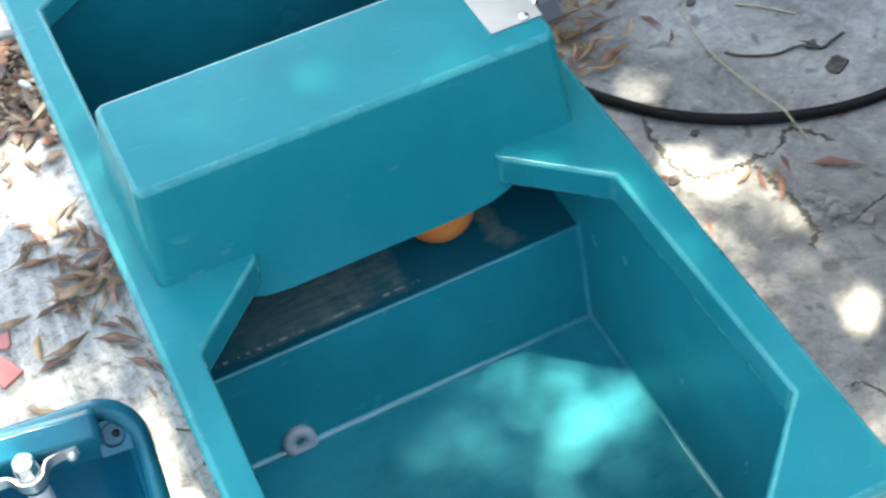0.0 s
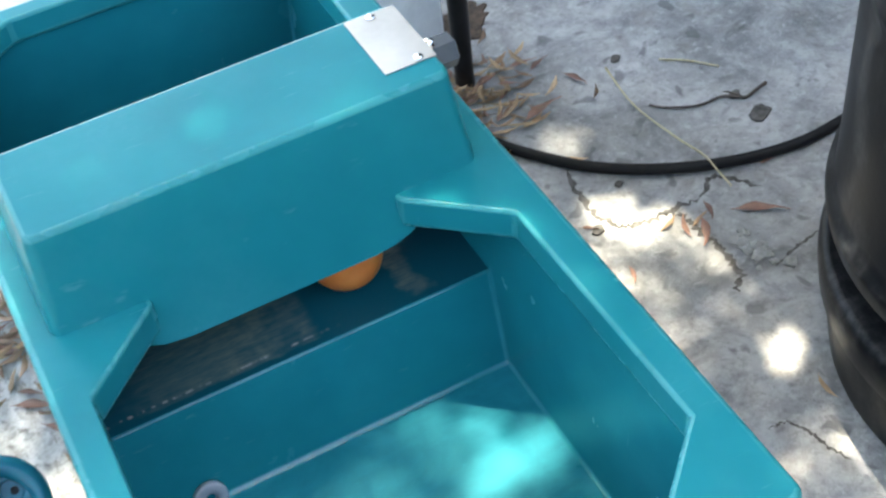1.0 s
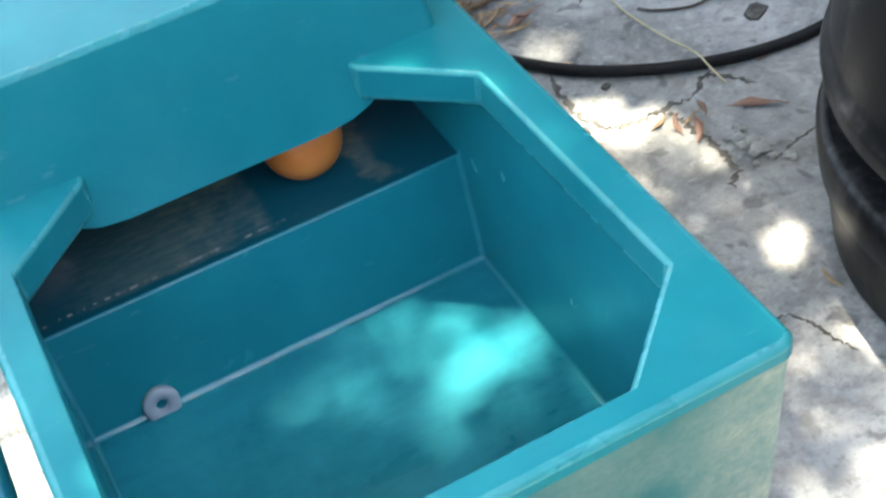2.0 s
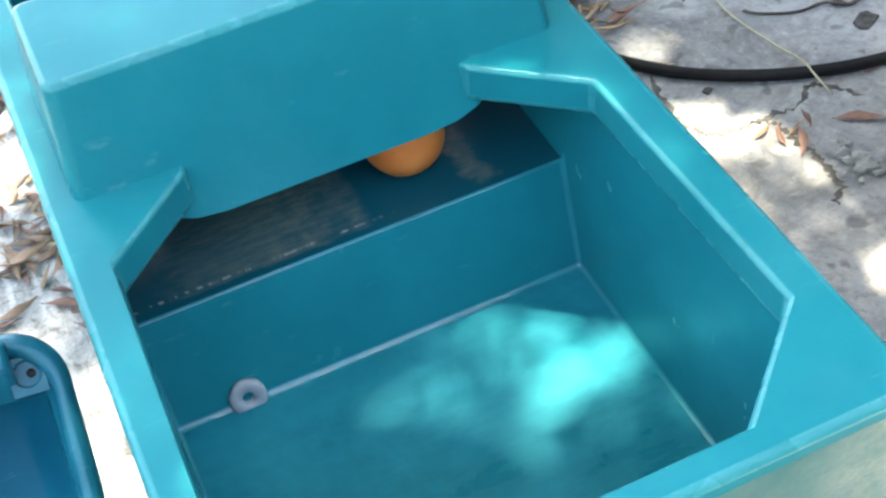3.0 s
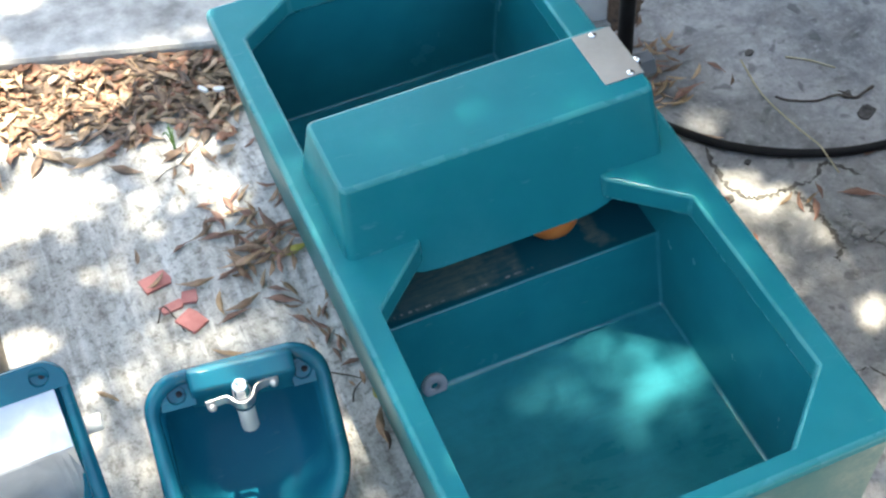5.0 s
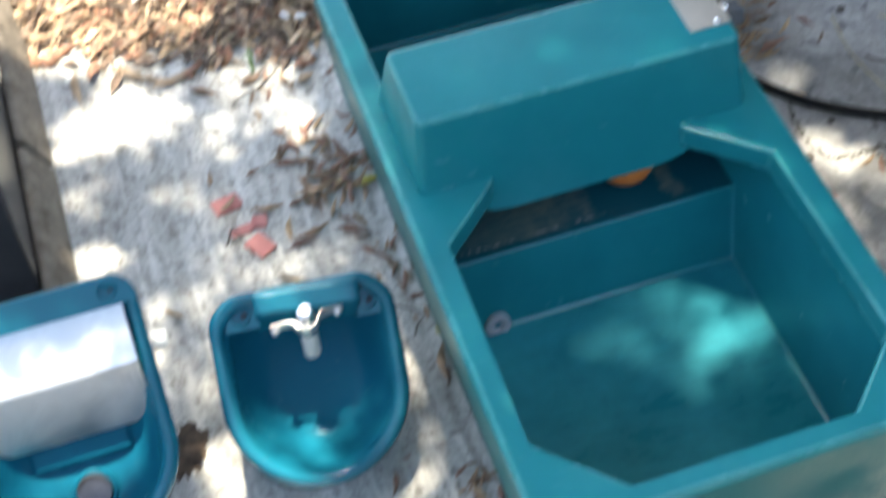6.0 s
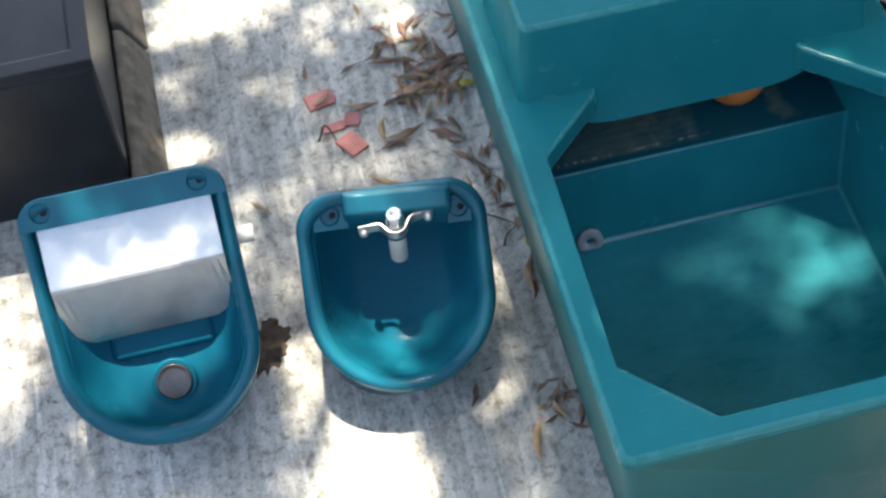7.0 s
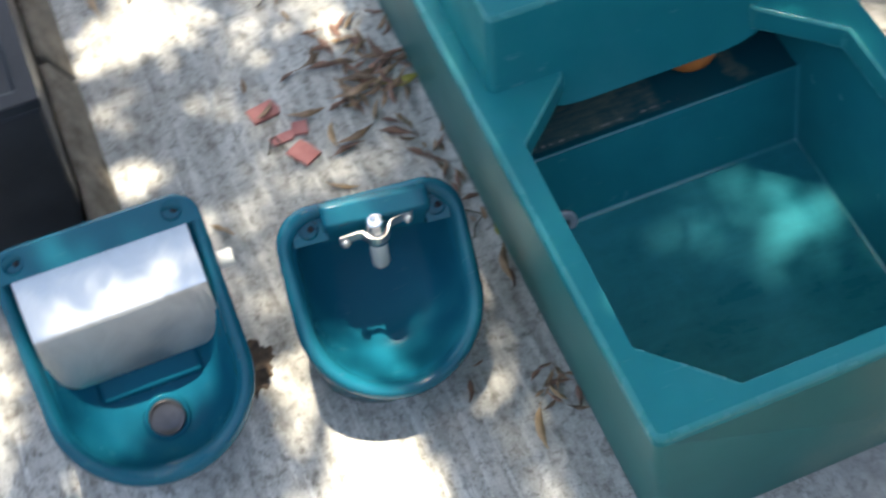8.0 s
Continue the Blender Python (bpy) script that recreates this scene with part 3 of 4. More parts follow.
def circle(u, v, r, n, m, count=24):
    return [m @ Vector((u + r * math.cos(a), v + r * math.sin(a), n)) for a in (2 * math.pi * k / count for k in range(count))]


def screw_hole(thing, m, u, v, n):
    bm = bmesh.new()
    loft(bm, [circle(u + 0.004, v, 0.0048, n - 0.004, m, 16), circle(u + 0.004, v, 0.0048, n, m, 16)], True, True)
    hang(part("screw_hole", bm, BLACK, None), thing)


def flange(thing, m, u0, u1, v0, v1, holes, mat, top=0.001, r0=0.0150, corner=0.0):
    """The flat back flange with a sunk pocket at each screw."""
    bm = bmesh.new()
    edge = [(u0, v0), (u1, v0), (u1, v1), (u0, v1)]
    if corner:
        edge = [(u0, v0), (u1, v0)]
        for cu, a0 in ((u1 - corner, 0), (u0 + corner, 90)):
            edge += [(cu + corner * math.cos(radians(a0 + 15 * i)), v1 - corner + corner * math.sin(radians(a0 + 15 * i))) for i in range(7)]
    rows = loft(bm, [[m @ Vector((u, v, n)) for u, v in edge] for n in (top - 0.045, top)])
    edges = [bm.edges.get((rows[1][i], rows[1][(i + 1) % len(edge)])) for i in range(len(edge))]
    for u, v in holes:
        r = loft(bm, [circle(u, v, r0, top, m), circle(u, v, r0 * 0.93, top - 0.0015, m), circle(u, v, r0 * 0.85, top - 0.007, m)], False, True)
        edges += [bm.edges.get((r[0][i], r[0][(i + 1) % 24])) for i in range(24)]
    bmesh.ops.triangle_fill(bm, use_beauty=True, use_dissolve=True, edges=edges)
    hang(part("flange", bm, mat, None, smooth=False), thing)
    for u, v in holes:
        screw_hole(thing, m, u, v, top - 0.0060)


def build_covered_bowl():
    m = bowl_frame(-0.5525, 0.2540, 0.1028, 41.6, -0.5)
    thing = empty("covered_drinking_bowl", -0.549, 0.40, 0)
    tagged(thing, "glossy teal plastic drinking bowl with a folded stainless steel float cover", "drinking bowl", "drinking bowls")
    bowl_shell(thing, m, 0.150, 0.394, 0.098, 0.12, (0, 0.44, 0.78, 0.24), BOWL_TEAL, corner=0.038, front=0.97)
    flange(thing, m, -0.1485, 0.1485, 0.3490, 0.3925, ((-0.114, 0.3725), (0.112, 0.3725)), BOWL_TEAL, 0.0068, 0.0150, 0.036)
    # raised step in the dish and the plug
    bm = bmesh.new()
    box(bm, -0.078, 0.084, 0.122, 0.190, -0.125, -0.0815, m)
    hang(part("dish_step", bm, DISH_TEAL, None, bevel=0.013, segs=5), thing)
    axis = m.to_3x3() @ Vector((0.0, 0.10, 1.0))
    c = m @ Vector((0.005, 0.075, -0.0915))
    bm = bmesh.new()
    turned(bm, c, axis, [(-0.01, 0.036), (0.004, 0.035), (0.0055, 0.032), (0.003, 0.029)], 40)
    hang(part("drain_seat", bm, DISH_TEAL, None), thing)
    bm = bmesh.new()
    turned(bm, c, axis, [(-0.01, 0.0275), (0.007, 0.0275), (0.0095, 0.0262), (0.0100, 0.0250), (0.0085, 0.0238), (0.0078, 0.0180)], 40)
    hang(part("drain_plug", bm, PLUG, None, "dull grey round drain plug"), thing)
    # stainless cover: a sloping top folded down at the front, with cheeks
    x0, x1, t = -0.676, -0.424, 0.0016
    prof = [(0.520, 0.329), (0.450, 0.2815), (0.4465, 0.2785), (0.4440, 0.2740), (0.4300, 0.200), (0.4215, 0.160)]
    bm = bmesh.new()
    cols = 24
    grid = []
    for i in range(cols + 1):
        s = i / cols
        x = x0 + (x1 - x0) * s
        cut = 0.055 * max(0.0, abs(2 * s - 1) - 0.72) ** 2 / 0.28**2
        grid.append([(x, y, z + (cut if k == 5 else cut * 0.72 if k == 4 else 0)) for k, (y, z) in enumerate(prof)])
    out = [[bm.verts.new(p) for p in row] for row in grid]
    inn = [[bm.verts.new((p[0], p[1] + t, p[2] - t)) for p in row] for row in grid]
    for g in (out, inn):
        for a, b in zip(g, g[1:]):
            for k in range(5):
                bm.faces.new((a[k], a[k + 1], b[k + 1], b[k]))
    for k in range(5):
        for e in (0, cols):
            bm.faces.new((out[e][k], out[e][k + 1], inn[e][k + 1], inn[e][k]))
    for i in range(cols):
        for k in (0, 5):
            bm.faces.new((out[i][k], out[i + 1][k], inn[i + 1][k], inn[i][k]))
    hang(part("steel_cover", bm, STEEL, None, "folded stainless steel float cover", smooth=False), thing)
    for x in (x0 + 0.001, x1 - 0.001):
        bm = bmesh.new()
        loft(bm, [[(x + d, y, z) for y, z in ((0.518, 0.326), (0.450, 0.279), (0.440, 0.262), (0.460, 0.245), (0.518, 0.290))] for d in (-0.0008, 0.0008)], True, True)
        hang(part("cover_cheek", bm, STEEL, None, smooth=False), thing)
    # inlet stub
    bm = bmesh.new()
    turned(bm, (-0.432, 0.488, 0.258), (1, -0.05, 0.02), [(0, 0.0135), (0.054, 0.0135), (0.056, 0.012), (0.056, 0.008), (0.044, 0.007)], 24)
    hang(part("inlet_stub", bm, WHITE, None, "milky white plastic inlet stub"), thing)


def build_open_bowl():
    m = bowl_frame(-0.1983, 0.2533, 0.0875, 39.7, -5.3)
    thing = empty("open_drinking_bowl", -0.18, 0.40, 0)
    tagged(thing, "glossy teal plastic drinking bowl with an exposed metal float valve", "drinking bowl", "drinking bowls")
    bowl_shell(thing, m, 0.1426, 0.3136, 0.110, 0.160, (0, 0.41, 0.78, 0.22), BOWL_TEAL, 4.6, 0.56, corner=0.060, front=1.01)
    # raised back shelf for the valve, its front sloping into the dish
    bm = bmesh.new()
    side = [(0.318, -0.012), (0.316, 0.012), (0.310, 0.024), (0.284, 0.026), (0.280, 0.022), (0.268, -0.008), (0.254, -0.030), (0.256, -0.046), (0.300, -0.060)]
    rows = []
    for u, k in ((-0.074, -0.010), (-0.070, -0.003), (-0.063, 0.0), (-0.04, 0.0), (0.0, 0.0), (0.04, 0.0), (0.076, 0.0), (0.083, -0.003), (0.087, -0.010)):
        rows.append([m @ Vector((u + 0.004, v - 0.006 - 0.045 * u, n + k)) for v, n in side])
    loft(bm, rows, True, True)
    hang(part("valve_shelf", bm, BOWL_TEAL, None, bevel=0.0075, segs=5), thing)
    flange(thing, m, -0.116, -0.064, 0.258, 0.298, ((-0.090, 0.279),), BOWL_TEAL, -0.006)
    flange(thing, m, 0.084, 0.120, 0.246, 0.286, ((0.102, 0.268),), BOWL_TEAL, -0.006)
    drop = Vector((0, 0.023, -0.0265))  # seats the valve on the shelf's front
    v = Vector((-0.171, 0.416, 0.0)) + drop
    bm = bmesh.new()
    turned(bm, v + Vector((0, 0, 0.268)), (0, 0.02, 1), [(0, 0.0165), (0.020, 0.0165), (0.022, 0.014), (0.044, 0.014), (0.048, 0.012), (0.050, 0.006), (0.046, 0.005)], 28)
    hang(part("float_valve", bm, CHROME, None, "shiny metal float valve body"), thing)
    bm = bmesh.new()
    turned(bm, v + Vector((0, -0.002, 0.205)), (0, 0.03, 1), [(0, 0.0105), (0.004, 0.0135), (0.055, 0.0135), (0.066, 0.0150)], 24)
    hang(part("nozzle", bm, WHITE, None, "milky white plastic nozzle"), thing)
    # the strap that clamps the valve to the shelf
    bm = bmesh.new()
    line = spline([(-0.226, 0.4415, 0.2650), (-0.212, 0.4415, 0.2635), (-0.196, 0.4410, 0.2630), (-0.189, 0.4350, 0.2620), (-0.183, 0.4255, 0.2610), (-0.171, 0.4205, 0.2610),
                   (-0.159, 0.4255, 0.2610), (-0.153, 0.4360, 0.2620), (-0.146, 0.4430, 0.2630), (-0.130, 0.4445, 0.2640), (-0.113, 0.4445, 0.2640)], 5)
    w, t = 0.0085, 0.0013
    rings = []
    for i, p in enumerate(line):
        d = (line[min(i + 1, len(line) - 1)] - line[max(i - 1, 0)]).normalized()
        s = d.cross(Vector((0, 0, 1))).normalized()
        rings.append([p + s * a + Vector((0, 0, b)) for a, b in ((-t, -w), (t, -w), (t, w), (-t, w))])
    loft(bm, rings, True, True)
    hang(part("strap", bm, PLATED, None, "bent bright metal strap", smooth=False), thing)
    for x, y, z in ((-0.219, 0.4140, 0.2870), (-0.121, 0.4175, 0.2875)):
        bm = bmesh.new()
        turned(bm, Vector((x, y, z)) + drop, (0, -0.97, 0.24), [(-0.012, 0.004), (0.0, 0.0065), (0.003, 0.0060), (0.0055, 0.0025)], 16)
        hang(part("bolt", bm, PLATED, None), thing)


build_covered_bowl()
build_open_bowl()


# ---------------------------------------------------------------- black box, tank, post, pipes
def build_black_box():
    thing = empty("black_box", -0.86, 1.10, 0)
    tagged(thing, "black plastic lidded box standing on the concrete beside kerb blocks", "plastic box")
    bm = bmesh.new()
    out = [(-1.17, 0.795), (-0.568, 0.795), (-0.568, 1.42), (-1.17, 1.42)]
    loft(bm, [at(grow(out, -0.012), 0.0), at(grow(out, 0.0), 0.09), at(grow(out, 0.008), 0.350)], True, True)
    hang(part("body", bm, BLACK, None, bevel=0.008), thing)
    bm = bmesh.new()
    o2 = grow(out, 0.009)
    loft(bm, [at(o2, 0.3505), at(o2, 0.372), at(grow(out, -0.020), 0.372), at(grow(out, -0.026), 0.364)], True, True)
    hang(part("lid", bm, BLACK, None, bevel=0.003), thing)


def build_tank():
    thing = empty("water_tank", 1.232, 0.13, 0)
    tagged(thing, "scuffed black plastic round tank with moulded ribs", "water tank")
    prof = [(0.0, 0.300), (0.010, 0.308), (0.100, 0.322), (0.118, 0.324), (0.126, 0.333), (0.160, 0.338), (0.176, 0.338), (0.185, 0.333), (0.190, 0.324), (0.186, 0.290),
            (0.205, 0.255), (0.244, 0.262), (0.248, 0.322), (0.253, 0.336), (0.276, 0.341), (0.286, 0.339), (0.294, 0.332), (0.310, 0.331), (0.56, 0.331), (0.575, 0.325), (0.59, 0.325),
            (0.605, 0.331), (0.72, 0.329), (0.90, 0.325), (0.93, 0.30), (0.95, 0.20)]
    bm = bmesh.new()
    turned(bm, (1.232, 0.13, 0), (0, 0, 1), prof, 96)
    even(hang(part("body", bm, TANK, None), thing))
    bm = bmesh.new()
    turned(bm, (1.232, 0.13, 0.948), (0, 0, 1), [(0, 0.205), (0.02, 0.205), (0.03, 0.19)], 64)
    hang(part("lid", bm, TANK, None), thing)


def build_post():
    bm = bmesh.new()
    box(bm, -0.06, 0.06, -0.06, 0.06, 0, 1.1, pose(0.806, 1.275, 0, 0, 0, -12))
    tagged(finish("post", bm, PAINT, bevel=0.006), "white weathered painted post standing on the concrete", "post")


def build_pipes():
    bm = bmesh.new()
    pts = spline([(0.640, 1.120, 0.0090), (0.705, 1.035, 0.0090), (0.770, 0.938, 0.0090), (0.817, 0.859, 0.0090), (0.889, 0.772, 0.0090), (0.997, 0.696, 0.0110),
                  (1.126, 0.652, 0.0090), (1.252, 0.646, 0.0090), (1.42, 0.690, 0.0090), (1.70, 0.860, 0.0090), (2.1, 1.0, 0.0090)], 10)
    tube(bm, pts, 0.0090, 16)
    tagged(finish("poly_pipe", bm, PIPE), "black poly water pipe lying curved on the concrete", "water pipe")
    bm = bmesh.new()
    tube(bm, spline([(0.822, 1.073, 0.0), (0.824, 1.080, 0.25), (0.828, 1.095, 0.6), (0.832, 1.115, 1.0)], 6), 0.0165, 16)
    tagged(finish("riser_pipe", bm, PIPE), "black upright water pipe beside a white post", "water pipe")


build_black_box()
build_tank()
build_post()
build_pipes()


# ---------------------------------------------------------------- litter
def leaf_mesh(name, length, width, bend, curl, mat, seed):
    """A dry gum leaf: lance-shaped, curved in plan, twisted and lifted towards its drawn-out tip, folded along the midrib, with a stalk."""
    rnd = random.Random(seed)
    bm = bmesh.new()
    n = 12
    rings = []
    twist = rnd.choice((-1, 1)) * rnd.uniform(25, 75)
    ripple = rnd.uniform(0, 6.28)
    for i in range(n + 1):
        t = i / n
        blade = max(0.0, (t - 0.12) / 0.88)
        w = width * 0.5 * (math.sin(math.pi * blade**0.72) ** 0.9) * (1.08 - 0.2 * blade) + 0.0007
        w *= 1 + 0.12 * math.sin(ripple + 9 * t)
        x = (t - 0.5) * length
        y = bend * (4 * (t - 0.5) ** 2 - 0.5) + rnd.uniform(-0.0005, 0.0005)
        a = radians(twist * (t - 0.35) + 14 * math.sin(ripple + 7 * t))
        z = 0.0016 + curl * (2 * (t - 0.45)) ** 2 + abs(math.sin(a)) * w
        fold = w * 0.30
        ring = [(-w, fold), (0, 0), (w, fold * 0.8), (w * 0.98, fold * 0.8 - 0.0006), (0, -0.0008), (-w * 0.98, fold - 0.0006)]
        rings.append([(x, y + u * math.cos(a) - v * math.sin(a), z + u * math.sin(a) + v * math.cos(a)) for u, v in ring])
    loft(bm, rings, True, True)
    bmesh.ops.recalc_face_normals(bm, faces=bm.faces)
    me = bpy.data.meshes.new(name)
    bm.to_mesh(me)
    bm.free()
    me.materials.append(mat)
    me.polygons.foreach_set("use_smooth", [True] * len(me.polygons))
    return me


LEAVES = [leaf_mesh("leaf", l, w, b, c, m, k) for k, (l, w, b, c, m) in enumerate((
    (0.078, 0.0125, 0.008, 0.004, LEAF_A), (0.066, 0.0115, -0.006, 0.007, LEAF_C), (0.086, 0.0135, 0.009, 0.003, LEAF_B), (0.058, 0.0115, -0.004, 0.008, LEAF_B),
    (0.074, 0.0115, -0.007, 0.004, LEAF_C), (0.052, 0.0115, 0.005, 0.006, LEAF_C), (0.046, 0.0110, 0.004, 0.008, LEAF_A), (0.062, 0.0125, 0.007, 0.005, LEAF_Y)))]
LEAF_LENGTH = [0.078, 0.066, 0.086, 0.058, 0.074, 0.052, 0.046, 0.062]
FLAT_LEAVES = [leaf_mesh("leaf", l, w, b, c, m, k + 20) for k, (l, w, b, c, m) in enumerate((
    (0.095, 0.018, 0.004, 0.003, LEAF_A), (0.080, 0.020, -0.003, 0.005, LEAF_B), (0.070, 0.016, 0.002, 0.002, LEAF_A), (0.110, 0.017, 0.006, 0.004, LEAF_B),
    (0.060, 0.022, 0.002, 0.006, LEAF_C), (0.088, 0.014, -0.006, 0.003, LEAF_A)))]
LEAF_WORDS = ["dry brown curved gum leaf on the concrete", "dry tan gum leaf on the concrete", "dry reddish gum leaf on the concrete", "yellow green fallen gum leaf on the concrete"]
LEAF_KIND = [0, 2, 1, 1, 2, 2, 0, 3]


def put_leaf(k, x, y, turn, lift=0.0, tip=0.0, size=1.0):
    ob = new("fallen_leaf", LEAVES[k])
    ob.matrix_basis = pose(x, y, 0.0015 + lift, tip, 0, turn) @ Matrix.Scale(size, 4)
    tagged(ob, LEAF_WORDS[LEAF_KIND[k]], "leaf", "fallen leaves")


def build_leaves():
    rnd = random.Random(7)
    # kind, place, turn and length: the tangle beside the trough
    tangle = (
        (0, -0.111, 0.997, 26, 0.060), (0, -0.064, 0.896, 4, 0.095), (1, -0.099, 0.878, 14, 0.045), (0, -0.047, 0.932, -4, 0.088), (1, -0.005, 0.940, 33, 0.060),
        (7, 0.024, 0.888, -8, 0.082), (3, 0.034, 0.901, 51, 0.036), (3, -0.040, 0.842, 64, 0.046), (0, -0.020, 0.859, 65, 0.052), (1, -0.001, 0.860, 79, 0.052),
        (0, 0.022, 0.854, 78, 0.052), (2, -0.014, 0.989, -143, 0.048), (3, -0.039, 1.020, -11, 0.052), (1, 0.035, 0.952, 11, 0.057), (2, -0.020, 0.905, 20, 0.070),
        (0, -0.035, 0.918, 150, 0.066), (1, 0.004, 0.898, 110, 0.060), (2, -0.030, 1.004, 40, 0.055),
    )
    beside = (
        (0, -0.158, 0.889, -13, 0.074), (2, -0.128, 0.826, -100, 0.064), (0, -0.095, 0.806, 8, 0.078), (4, -0.115, 0.785, 7, 0.064), (4, -0.022, 0.782, -35, 0.079),
        (4, -0.006, 0.725, -55, 0.058), (6, -0.012, 0.762, -31, 0.034), (6, 0.026, 0.729, 63, 0.030), (2, 0.057, 0.774, 67, 0.056), (4, 0.072, 0.759, -88, 0.066),
        (2, -0.150, 0.716, -32, 0.062), (0, 0.060, 0.668, -94, 0.050), (4, 0.024, 0.630, -83, 0.040), (4, 0.046, 0.603, -7, 0.052), (3, -0.367, 0.709, -50, 0.052),
        (7, 0.058, 0.523, -84, 0.040), (0, 0.044, 0.462, -104, 0.081), (1, 0.040, 0.432, -99, 0.046),
    )
    corner = (
        (1, -0.103, 0.267, -111, 0.046), (2, -0.026, 0.168, -106, 0.080), (4, 0.028, 0.226, -9, 0.050), (0, 0.040, 0.242, -77, 0.040), (1, 0.047, 0.192, -107, 0.050),
        (4, 0.060, 0.126, -93, 0.036), (0, 0.002, 0.198, 23, 0.034), (4, -0.072, 0.308, -166, 0.024), (6, 0.018, 0.238, 40, 0.034), (3, 0.020, 0.208, 120, 0.036),
        (5, -0.600, 0.100, 30, 0.040), (7, 0.535, -0.150, 10, 0.060), (4, 0.470, -0.125, 75, 0.070), (0, 0.560, -0.130, 150, 0.070), (0, 0.670, -0.020, 160, 0.070),
        (4, 0.580, -0.200, 20, 0.070),
    )
    by_pipe = (
        (2, 0.936, 1.094, 32, 0.055), (4, 0.952, 1.050, 22, 0.050), (4, 0.982, 0.976, -69, 0.056), (2, 0.936, 0.976, 40, 0.056), (4, 0.892, 0.936, 13, 0.086),
        (4, 0.856, 1.052, 11, 0.074), (2, 0.887, 1.078, -84, 0.054), (3, 0.870, 1.019, -97, 0.052), (2, 0.836, 1.025, -17, 0.050), (3, 0.863, 0.978, -17, 0.050),
        (3, 0.853, 0.942, -56, 0.042), (0, 0.791, 0.998, -19, 0.040), (0, 0.818, 1.080, -77, 0.058), (0, 0.906, 1.168, 45, 0.049), (2, 0.875, 0.812, -41, 0.053),
        (4, 0.806, 0.894, -72, 0.040), (3, 0.790, 0.870, 20, 0.046),
    )
    by_tank = (
        (2, 0.920, 0.609, 22, 0.046), (4, 0.956, 0.566, -121, 0.068), (4, 0.988, 0.600, -106, 0.045), (3, 0.964, 0.590, 22, 0.038), (4, 0.819, 0.550, -110, 0.038),
        (1, 0.816, 0.663, -41, 0.032), (4, 1.132, 0.642, -2, 0.040), (4, 1.054, 0.560, -34, 0.088), (2, 0.925, 0.241, -94, 0.046), (4, 0.940, 0.590, 70, 0.050),
    )
    for pile, high in ((tangle, 0.010), (beside, 0.002), (corner, 0.003), (by_pipe, 0.008), (by_tank, 0.001)):
        for k, x, y, turn, length in pile:
            put_leaf(k, x, y, turn, rnd.uniform(0, high), rnd.uniform(-600, 600) * high, length / LEAF_LENGTH[k])
    # smaller broken ones among them
    for i in range(30):
        x, y = rnd.gauss(-0.045, 0.065), rnd.gauss(0.965, 0.095)
        if x < 0.055 and y > 0.80:
            put_leaf(rnd.choice((0, 1, 2, 4, 4, 3, 6)), x, y, rnd.uniform(0, 360), rnd.uniform(0, 0.004), rnd.uniform(-8, 8), rnd.uniform(0.6, 1.0))
    for i in range(22):
        x, y = rnd.gauss(-0.020, 0.040), rnd.gauss(0.920, 0.048)
        if x < 0.065:
            put_leaf(rnd.choice((0, 0, 1, 2, 4, 6)), x, y, rnd.uniform(0, 360), rnd.uniform(0, 0.006), rnd.uniform(-10, 10), rnd.uniform(0.55, 1.0))
    for i in range(14):
        put_leaf(rnd.choice((0, 4, 4, 6)), rnd.gauss(0.040, 0.018), rnd.uniform(0.56, 0.74), rnd.uniform(40, 140), rnd.uniform(0, 0.003), 0, rnd.uniform(0.35, 0.7))
    for i in range(10):
        put_leaf(rnd.choice((0, 1, 6, 4)), rnd.gauss(0.030, 0.016), rnd.gauss(0.215, 0.030), rnd.uniform(0, 360), rnd.uniform(0, 0.004), 0, rnd.uniform(0.35, 0.6))
    for i in range(100):
        y = rnd.gauss(1.010, 0.070)
        x = 0.770 + abs(rnd.gauss(0, 0.055)) + 0.15 * (y - 0.955)
        put_leaf(rnd.choice((0, 2, 4, 3, 1, 6, 2)), x, y, rnd.gauss(-10, 55), rnd.uniform(0, 0.008), rnd.uniform(-10, 10), rnd.uniform(0.42, 0.80))
    # odd ones along the paving
    for i in range(9):
        put_leaf(rnd.choice((0, 1, 3, 5, 6)), rnd.uniform(-0.15, 0.05), rnd.uniform(1.02, 1.25), rnd.uniform(0, 360), 0, 0, rnd.uniform(0.45, 0.8))


